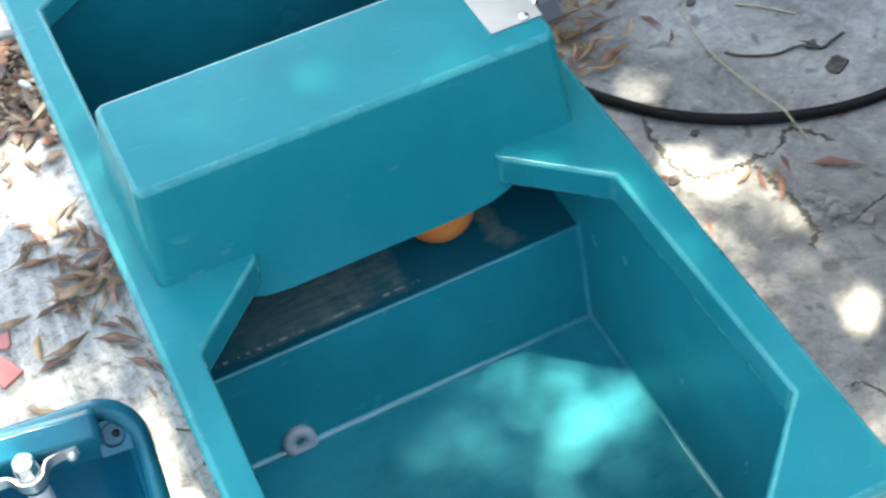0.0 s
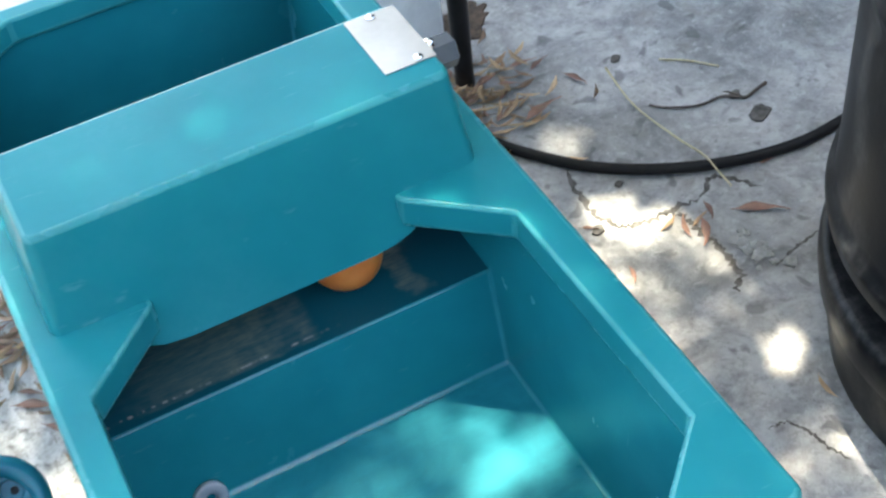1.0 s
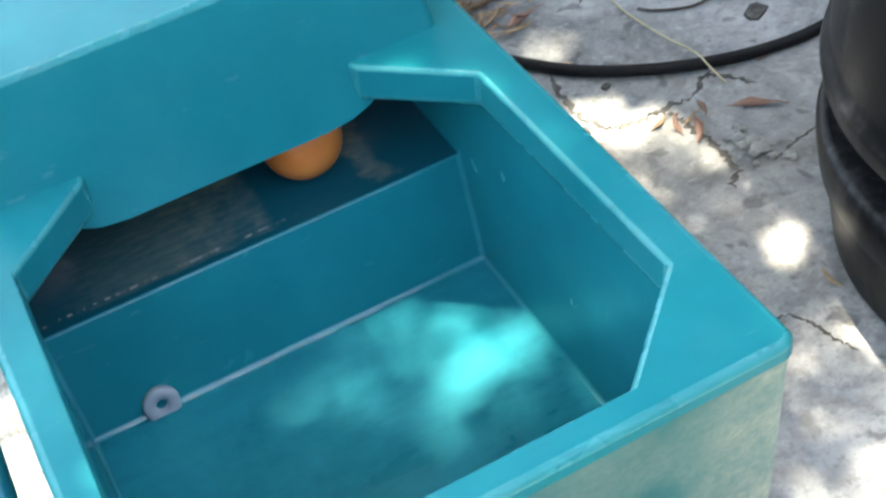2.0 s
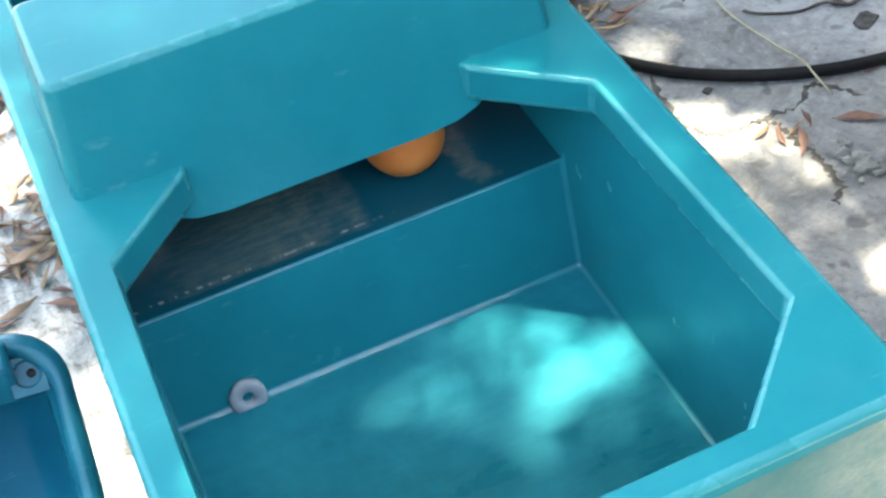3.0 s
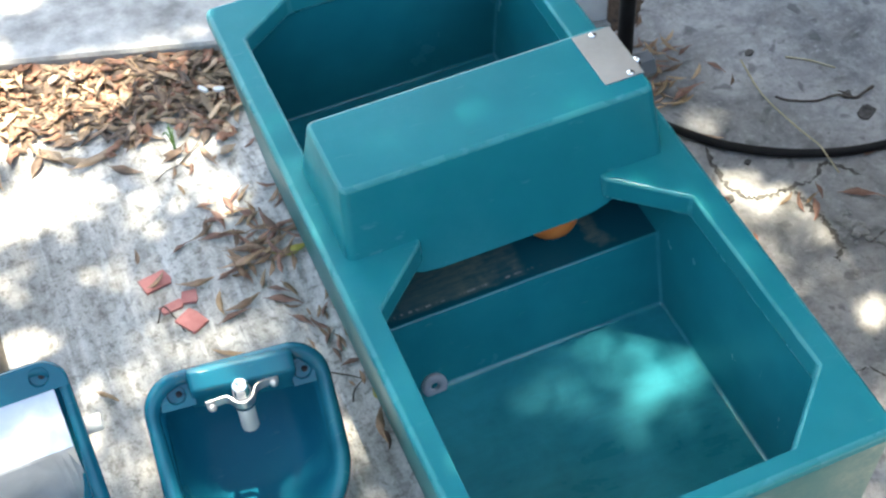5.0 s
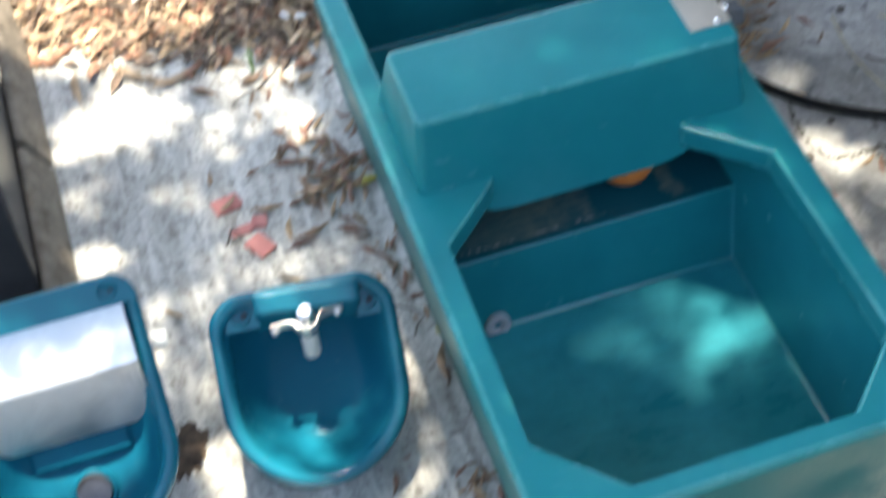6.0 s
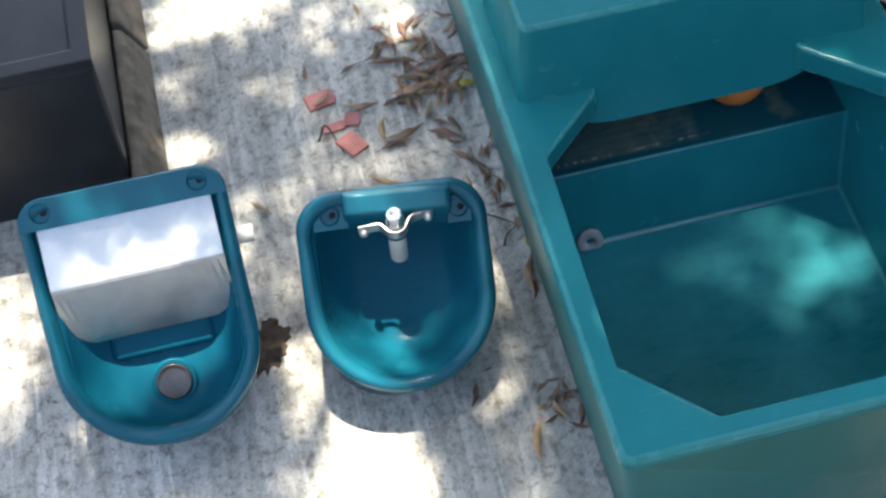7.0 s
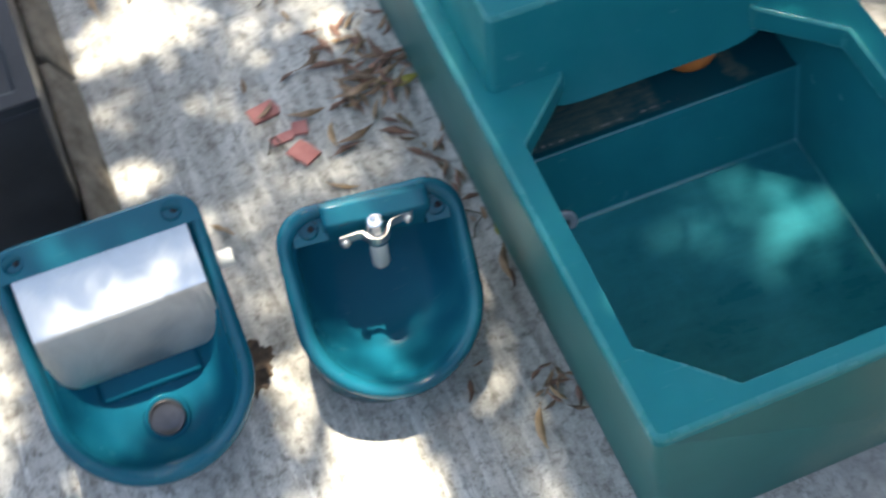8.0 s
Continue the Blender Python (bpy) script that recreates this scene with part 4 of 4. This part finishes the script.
def build_leaf_drift():
    """The thick bank of leaves against the raised slab."""
    rnd = random.Random(11)
    verts, faces, mats = [], [], []
    a, b = Vector((-1.5, 1.949)), Vector((0.10, 1.434))
    d = (b - a).normalized()
    n = Vector((-d.y, d.x))
    for i in range(1900):
        me = rnd.choice(FLAT_LEAVES)
        t = rnd.uniform(0.2, 1.0) ** 0.8
        off = abs(rnd.gauss(0, 0.070 + 0.025 * t))
        p = a + (b - a) * t - n * (off + 0.004)
        if p.x > 0.045 and p.y < 1.17:
            continue
        h = 0.028 * math.exp(-((off / 0.09) ** 2)) * rnd.random()
        m = pose(p.x, p.y, 0.002 + h, rnd.uniform(-22, 22), rnd.uniform(-15, 15), rnd.gauss(-20, 60)) @ Matrix.Diagonal((rnd.uniform(0.4, 0.9) if rnd.random() < 0.7 else rnd.uniform(0.9, 1.5), rnd.uniform(0.55, 1.2), 1, 1))
        k0 = len(verts)
        verts += [tuple(m @ v.co) for v in me.vertices]
        mi = 0 if me.materials[0] is LEAF_A else 1 if me.materials[0] is LEAF_B else 2
        for q in me.polygons:
            faces.append([k0 + j for j in q.vertices])
            mats.append(mi)
    me = bpy.data.meshes.new("leaf_litter")
    me.from_pydata(verts, [], faces)
    for m in (DRIFT_A, DRIFT_B, DRIFT_C):
        me.materials.append(m)
    me.polygons.foreach_set("material_index", mats)
    me.polygons.foreach_set("use_smooth", [True] * len(faces))
    tagged(new("leaf_litter", me), "bank of dry brown and tan leaves against the slab", "leaf litter", kind="stuff")


def island(name, a, b, vary):
    m = Mat(name, 0.7)
    col = m.mix(m.ramp(m.noise(45, 4), [(0.3, (0,)), (0.7, (1,))]), a, b)
    rand = m.node("ShaderNodeNewGeometry").outputs["Random Per Island"]
    m.color(m.mix(1.0, col, m.ramp(rand, [(0, (1 - vary,)), (1, (1 + vary,))]), "MULTIPLY"))
    return m.m


DRIFT_A = island("drift_brown_leaf", (0.085, 0.060, 0.045), (0.21, 0.135, 0.09), 0.6)
DRIFT_B = island("drift_tan_leaf", (0.30, 0.20, 0.125), (0.50, 0.36, 0.235), 0.45)
DRIFT_C = island("drift_red_leaf", (0.21, 0.095, 0.060), (0.36, 0.19, 0.12), 0.5)


def ragged(bm, cx, cy, r, z0, z1, n=9, seed=0, flat=1.0, turn=0.0):
    rnd = random.Random(seed)
    ring = []
    for i in range(n):
        a = 2 * math.pi * i / n
        k = r * rnd.uniform(0.75, 1.1)
        u, v = k * math.cos(a), k * flat * math.sin(a)
        ring.append((cx + u * math.cos(turn) - v * math.sin(turn), cy + u * math.sin(turn) + v * math.cos(turn)))
    loft(bm, [at(ring, z0), at([(cx + (x - cx) * 0.93, cy + (y - cy) * 0.93) for x, y in ring], z1)], True, True)


def build_chips():
    for (x, y), (w, d), turn in (((-0.223, 0.924), (0.052, 0.038), 10), ((-0.213, 0.854), (0.042, 0.020), 8), ((-0.177, 0.865), (0.030, 0.029), -14), ((-0.188, 0.809), (0.040, 0.047), 31)):
        rnd = random.Random(int(1000 * (x + y)))
        quad = [(sx * w / 2 * rnd.uniform(0.8, 1.1), sy * d / 2 * rnd.uniform(0.8, 1.1)) for sx, sy in ((-1, -1), (1, -1), (1, 1), (-1, 1))]
        quad.insert(2, (w * 0.53, rnd.uniform(-0.2, 0.2) * d))
        m = pose(x, y, 0, 0, 0, turn)
        bm = bmesh.new()
        loft(bm, [[m @ Vector((u, v, 0.0008)) for u, v in quad], [m @ Vector((u, v, 0.0045)) for u, v in quad], [m @ Vector((u * 0.95, v * 0.95, 0.0055)) for u, v in quad]], True, True)
        tagged(finish("broken_chip", bm, CHIP, smooth=False), "faded red broken tile chip lying on the concrete", "tile chip", "red chips")


def ribbon(pts, width, z, seed, steps=10):
    rnd = random.Random(seed)
    line = spline([(x, y, z) for x, y in pts], steps)
    bm = bmesh.new()
    prev = None
    for i, p in enumerate(line):
        d = (line[min(i + 1, len(line) - 1)] - line[max(i - 1, 0)]).normalized()
        s = Vector((-d.y, d.x, 0))
        e = min(i, len(line) - 1 - i) / 5
        w = width * min(1, 0.15 + e) * rnd.uniform(0.35, 1.2)
        j = s * rnd.gauss(0, width * 0.5)
        pair = [bm.verts.new(p + j + s * w), bm.verts.new(p + j - s * w)]
        if prev:
            bm.faces.new((prev[0], pair[0], pair[1], prev[1]))
        prev = pair
    return bm


def build_marks():
    cracks = (
        [(0.856, 0.797), (0.840, 0.730), (0.841, 0.684), (0.858, 0.646), (0.891, 0.632), (0.940, 0.631), (0.995, 0.631)],
        [(0.995, 0.631), (1.034, 0.658), (1.060, 0.640), (1.085, 0.600)],
        [(0.940, 0.631), (0.953, 0.600), (0.955, 0.560), (0.959, 0.532), (0.952, 0.482), (0.930, 0.440)],
        [(1.00, 0.455), (1.07, 0.475), (1.13, 0.480)],
        [(0.819, 0.227), (0.845, 0.222), (0.862, 0.190), (0.868, 0.160), (0.881, 0.130)],
    )
    for i, c in enumerate(cracks):
        ob = finish("crack", ribbon(c, (0.0056, 0.0050, 0.0060, 0.0030, 0.0028)[i], 0.0008, 40 + i), CRACK, smooth=False)
        tagged(ob, "dark dirty crack in the worn concrete", "crack", kind="structure")
    bm = bmesh.new()
    ragged(bm, -0.408, 0.440, 0.058, 0.0004, 0.0030, 44, 5, 0.62, 1.0)
    tagged(finish("soil_patch", bm, STAIN, smooth=False), "dark damp soil patch on concrete beside a bowl", "soil")
    # Thin, dark, ragged patch behind the upright pipe.
    bm = bmesh.new()
    ragged(bm, 0.900, 1.225, 0.075, 0.0004, 0.0026, 40, 9, 0.6, 0.9)
    tagged(finish("dark_patch", bm, STAIN, smooth=False), "dark ragged patch on concrete beside an upright pipe", "dirt")
    for x, y, r, s in ((1.187, 0.740, 0.024, 1), (1.180, 0.800, 0.012, 2), (0.906, 0.723, 0.009, 3), (1.069, 0.989, 0.012, 4), (1.028, 0.686, 0.008, 5), (0.825, 0.655, 0.013, 6)):
        bm = bmesh.new()
        ragged(bm, x, y, r, 0.0004, 0.004, 11, s, 0.75, 0.4)
        tagged(finish("dirt_clod", bm, CRACK, smooth=False), "dark flattened clod of dirt on worn concrete", "dirt clod", "dirt clods")


def build_rubble():
    """Crumbled pale lumps where the paving has broken up beside the tank."""
    rnd = random.Random(17)
    for i in range(26):
        t = rnd.random()
        x, y = 0.992 + 0.012 * t + rnd.gauss(0, 0.013), 0.530 - 0.085 * t + rnd.gauss(0, 0.010)
        r = rnd.uniform(0.004, 0.012)
        bm = bmesh.new()
        bmesh.ops.create_icosphere(bm, subdivisions=1, radius=r)
        for v in bm.verts:
            v.co *= rnd.uniform(0.75, 1.2)
            v.co.z = v.co.z * 0.5 + r * 0.36
        ob = finish("rubble_lump", bm, SLAB, smooth=False)
        ob.matrix_basis = pose(x, y, 0, 0, 0, rnd.uniform(0, 360))
        tagged(ob, "small pale crumbled lump of broken concrete", "rubble", "crumbled concrete")


def build_twigs():
    def twig(name, pts, r, words):
        bm = bmesh.new()
        line = spline(pts, 6)
        tube(bm, line, [r * (1 - 0.5 * i / len(line)) for i in range(len(line))], 6)
        tagged(finish(name, bm, TWIG), words, "twig", "twigs")

    twig("twig", [(1.237, 0.793, 0.006), (1.210, 0.786, 0.006), (1.187, 0.782, 0.005), (1.158, 0.802, 0.007), (1.113, 0.808, 0.004), (1.066, 0.833, 0.004), (1.048, 0.853, 0.004)], 0.0035, "thin dark crooked twig on worn concrete")
    twig("twig", [(1.187, 0.782, 0.005), (1.172, 0.800, 0.010), (1.166, 0.812, 0.006)], 0.002, "short dark side twig on worn concrete")
    bm = bmesh.new()
    tube(bm, spline([(1.041, 0.975, 0.003), (1.026, 0.866, 0.006), (1.034, 0.761, 0.012), (1.041, 0.690, 0.0215), (1.043, 0.664, 0.016), (1.048, 0.625, 0.003)], 6), 0.0018, 6)
    tagged(finish("straw", bm, STRAW), "pale dry straw stem lying across a black pipe", "straw")
    bm = bmesh.new()
    tube(bm, spline([(1.129, 0.945, 0.002), (1.165, 0.914, 0.004), (1.202, 0.874, 0.002)], 5), 0.0018, 6)
    tagged(finish("straw", bm, STRAW), "pale dry straw stem lying on worn concrete", "straw")
    twig("twig", [(0.015, 0.527, 0.003), (0.024, 0.545, 0.006), (0.045, 0.562, 0.003)], 0.0018, "thin dark twig between bowl and trough")
    twig("twig", [(-0.155, 1.167, 0.003), (-0.13, 1.182, 0.005), (-0.104, 1.188, 0.003)], 0.0018, "thin dark twig on sunlit concrete")
    twig("twig", [(-0.245, 0.83, 0.003), (-0.225, 0.86, 0.006), (-0.205, 0.79, 0.003)], 0.0018, "thin dark twig beside red chips")
    twig("twig", [(-0.10, 1.19, 0.003), (-0.05, 1.23, 0.006), (-0.02, 1.27, 0.004)], 0.0018, "thin dark twig on sunlit concrete")
    twig("twig", [(0.00, 0.60, 0.003), (0.03, 0.575, 0.008), (0.05, 0.56, 0.004)], 0.0018, "thin dark twig between bowl and trough")
    bm = bmesh.new()
    for i, (dx, dy) in enumerate(((0.0, 0.06), (0.012, 0.05), (-0.012, 0.045), (0.006, 0.07))):
        tube(bm, spline([(-0.096, 1.23, 0.001), (-0.096 + dx * 0.5, 1.23 + dy * 0.6, 0.03), (-0.096 + dx, 1.23 + dy, 0.012)], 5), [0.0016] * 10 + [0.0008], 5)
    tagged(finish("grass_tuft", bm, GRASS), "small green grass tuft in the leaf litter", "grass tuft")
    for x, y, s in ((-0.275, 1.505, 1), (-0.235, 1.500, 2), (0.0, 1.345, 3), (0.03, 1.33, 4)):
        bm = bmesh.new()
        ragged(bm, x, y, 0.016, 0.030, 0.0345, 7, s, 0.45, s * 0.7)
        tagged(finish("paper_scrap", bm, PAPER, smooth=False), "crumpled white paper scrap on dry leaves", "paper scrap", "paper scraps")


build_leaves()
build_leaf_drift()
build_chips()
build_marks()
build_rubble()
build_twigs()


# ---------------------------------------------------------------- the gum tree overhead, whose crown shades the yard
# gaps in the crown over the paving: x, y, half width, half depth, fine leaves left
PAVING_GAPS = [
    (-0.385, 1.2, 0.12, 0.08, 0.07), (-0.465, 1.04, 0.045, 0.04, 0.35), (-0.475, 0.87, 0.05, 0.03, 0.12), (-0.12, 1.22, 0.08, 0.07, 0.24), (-0.3, 1.0, 0.03, 0.02, 0.3), (-0.3, 1.37, 0.14, 0.045, 0.2),
    (-0.42, 1.47, 0.22, 0.10, 0.08), (-0.15, 1.47, 0.13, 0.06, 0.3), (-0.05, 1.1, 0.05, 0.04, 0.16), (-0.6, 1.62, 0.2, 0.12, 0.14), (-0.42, 1.72, 0.18, 0.10, 0.18), (-0.46, 0.66, 0.06, 0.05, 0.09),
    (-0.84, 0.6, 0.07, 0.18, 0.08), (-0.01, 1.06, 0.02, 0.02, 0.16), (-0.21, 1.09, 0.05, 0.05, 0.3), (-0.25, 0.93, 0.03, 0.03, 0.6),
    (-0.18, 0.62, 0.24, 0.2, 0.52), (-0.025, 0.50, 0.01, 0.16, 0.40),
]
# gaps in the crown over the bowls: x, y, half width, half depth, fine leaves left
BOWLS_GAPS = [
    (-0.28, 0.08, 0.075, 0.22, 0), (-0.355, 0.38, 0.03, 0.06, 0.06), (-0.055, 0.15, 0.02, 0.25, 0.40), (-0.50, 0.08, 0.12, 0.12, 0.45), (-0.12, -0.02, 0.08, 0.10, 0.45), (-0.600, 0.388, 0.07, 0.018, 0.01), (-0.495, 0.390, 0.045, 0.016, 0.03),
    (-0.200, 0.393, 0.045, 0.012, 0.10), (-0.655, 0.345, 0.05, 0.05, 0.13), (-0.250, 0.315, 0.040, 0.055, 0.12), (-0.150, 0.300, 0.06, 0.05, 0.55), (-0.59, 0.467, 0.03, 0.012, 0.8), (-0.37, 0.18, 0.06, 0.12, 0.40),
]
# gaps in the crown over the trough: x, y, half width, half depth, fine leaves left
TROUGH_GAPS = [
    (0.494, 0.300, 0.028, 0.020, 0.17), (0.534, 0.232, 0.010, 0.032, 0.20), (0.488, 0.265, 0.045, 0.055, 0.38), (0.39, 0.310, 0.12, 0.065, 0.38), (0.290, 0.478, 0.030, 0.020, 0.55), (0.38, 0.42, 0.06, 0.010, 0.8),
    (0.574, 0.10, 0.010, 0.07, 0.5), (0.020, 0.145, 0.008, 0.045, 0.85), (0.046, 0.74, 0.01, 0.07, 0.75),
]
# gaps in the crown over the yard: x, y, half width, half depth, fine leaves left
# The last two lie out of view, added to bounce sun upward.
YARD_GAPS = [
    (0.872, 0.662, 0.038, 0.024, 0.07), (0.912, 0.31, 0.026, 0.026, 0.03), (0.889, 0.857, 0.025, 0.018, 0.2), (0.8, 0.5, 0.06, 0.12, 0.42), (0.93, 0.5, 0.08, 0.12, 0.54),
    (0.86, 0.10, 0.09, 0.10, 0.45), (0.74, -0.08, 0.08, 0.09, 0.40), (1.0, -0.46, 0.42, 0.2, 0.02), (0.25, -0.8, 0.55, 0.33, 0.03), (-0.68, -0.95, 0.4, 0.22, 0.02),
]
GAPS = PAVING_GAPS + BOWLS_GAPS + TROUGH_GAPS + YARD_GAPS


def build_tree():
    rnd = random.Random(3)
    thing = empty("gum_tree", -3.2, 5.2, 0)
    tagged(thing, "tall gum tree with a pale trunk and sparse crown", "tree")
    trunk = spline([(-3.2, 5.2, 0), (-3.1, 5.0, 1.5), (-2.8, 4.6, 3.2), (-2.3, 4.0, 4.6), (-1.9, 3.4, 5.8), (-1.7, 2.9, 6.9)], 6)
    bm = bmesh.new()
    tube(bm, trunk, [0.24 * (1 - 0.75 * i / len(trunk)) for i in range(len(trunk))], 16)
    hang(part("trunk", bm, BARK, None), thing)
    limbs = [[(-2.3, 4.0, 4.6), (-1.5, 3.3, 4.8), (-0.6, 3.0, 5.0), (0.4, 2.9, 5.1), (1.3, 2.9, 5.2)],
             [(-1.9, 3.4, 5.8), (-1.6, 2.6, 5.6), (-1.5, 1.9, 5.2), (-1.3, 1.3, 4.9)],
             [(-0.6, 3.0, 5.0), (0.1, 3.4, 5.3), (0.9, 3.7, 5.5)]]
    for pts in limbs:
        bm = bmesh.new()
        line = spline(pts, 6)
        tube(bm, line, [0.075 * (1 - 0.8 * i / len(line)) for i in range(len(line))], 10)
        hang(part("limb", bm, BARK, None), thing)
    verts, faces = [], []

    def spray(x, y, z, l, w, turn, droop, roll):
        m = pose(x, y, z, roll, droop, turn)
        k = len(verts)
        for u, v, q in ((-0.5, 0, 0), (-0.15, -0.5, 0.06), (0.2, -0.42, 0.05), (0.5, 0, -0.05), (0.2, 0.42, 0.05), (-0.15, 0.5, 0.06)):
            verts.append(tuple(m @ Vector((u * l, v * w, q * w))))
        faces.extend(([k, k + 1, k + 2, k + 3], [k, k + 3, k + 4, k + 5]))

    gaps = GAPS + [(rnd.uniform(-1.8, 2.0), rnd.uniform(-2.5, -0.8), rnd.uniform(0.04, 0.13), rnd.uniform(0.04, 0.10), 0.03) for i in range(26)]
    for i in range(60000):
        gx, gy, h = rnd.uniform(-2.5, 2.1), rnd.uniform(-2.6, 2.35), rnd.uniform(4.1, 5.0)
        if 0.0 < gx < 0.66 and -0.1 < gy < 1.0:
            h += 1.7
        soft = rnd.uniform(0.75, 1.15)
        inside = [e for a, b, c, d, e in gaps if ((gx - a) / (c + 0.03)) ** 2 + ((gy - b) / (d + 0.03)) ** 2 < soft]
        turn, droop, roll = rnd.uniform(0, 360), rnd.uniform(-25, 25), rnd.uniform(-25, 25)
        if not inside:
            spray(gx - h * SUN_X, gy - h * SUN_Y, h, rnd.uniform(0.09, 0.16), rnd.uniform(0.025, 0.045), turn, droop, roll)
            continue
        for k in range(int(14 * min(inside) + rnd.random())):
            x, y = gx + rnd.uniform(-0.03, 0.03), gy + rnd.uniform(-0.03, 0.03)
            spray(x - h * SUN_X, y - h * SUN_Y, h, rnd.uniform(0.020, 0.036), rnd.uniform(0.007, 0.011), turn + 137 * k, droop, roll)
    for cx, cy, cr in ((-1.05, -3.15, 0.07), (-0.52, -3.40, 0.08), (-0.72, -2.92, 0.05), (0.15, -3.2, 0.15), (0.7, -3.0, 0.18), (-1.8, -3.1, 0.16)):  # hanging clumps at the edge of the crown
        for j in range(70):
            x, y, h = cx + rnd.gauss(0, cr), cy + rnd.gauss(0, cr), rnd.uniform(4.1, 5.0)
            spray(x - h * SUN_X, y - h * SUN_Y, h, rnd.uniform(0.09, 0.16), rnd.uniform(0.025, 0.045), rnd.uniform(0, 360), rnd.uniform(-40, 40), rnd.uniform(-40, 40))
    for i in range(5000):  # the rest of the crown, towards the trunk
        c = Vector(rnd.choice(((-2.3, 4.9, 6.2), (-3.2, 5.6, 6.0), (-1.8, 5.3, 6.6), (-3.6, 4.7, 6.3), (-2.6, 6.0, 6.8))))
        p = c + Vector((rnd.gauss(0, 0.45), rnd.gauss(0, 0.45), rnd.gauss(0, 0.35)))
        spray(p.x, p.y, p.z, rnd.uniform(0.09, 0.16), rnd.uniform(0.025, 0.045), rnd.uniform(0, 360), rnd.uniform(-60, 60), rnd.uniform(-40, 40))
    me = bpy.data.meshes.new("crown")
    me.from_pydata(verts, [], faces)
    me.materials.append(CANOPY)
    crown = new("crown", me)
    hang(crown, thing)


build_tree()
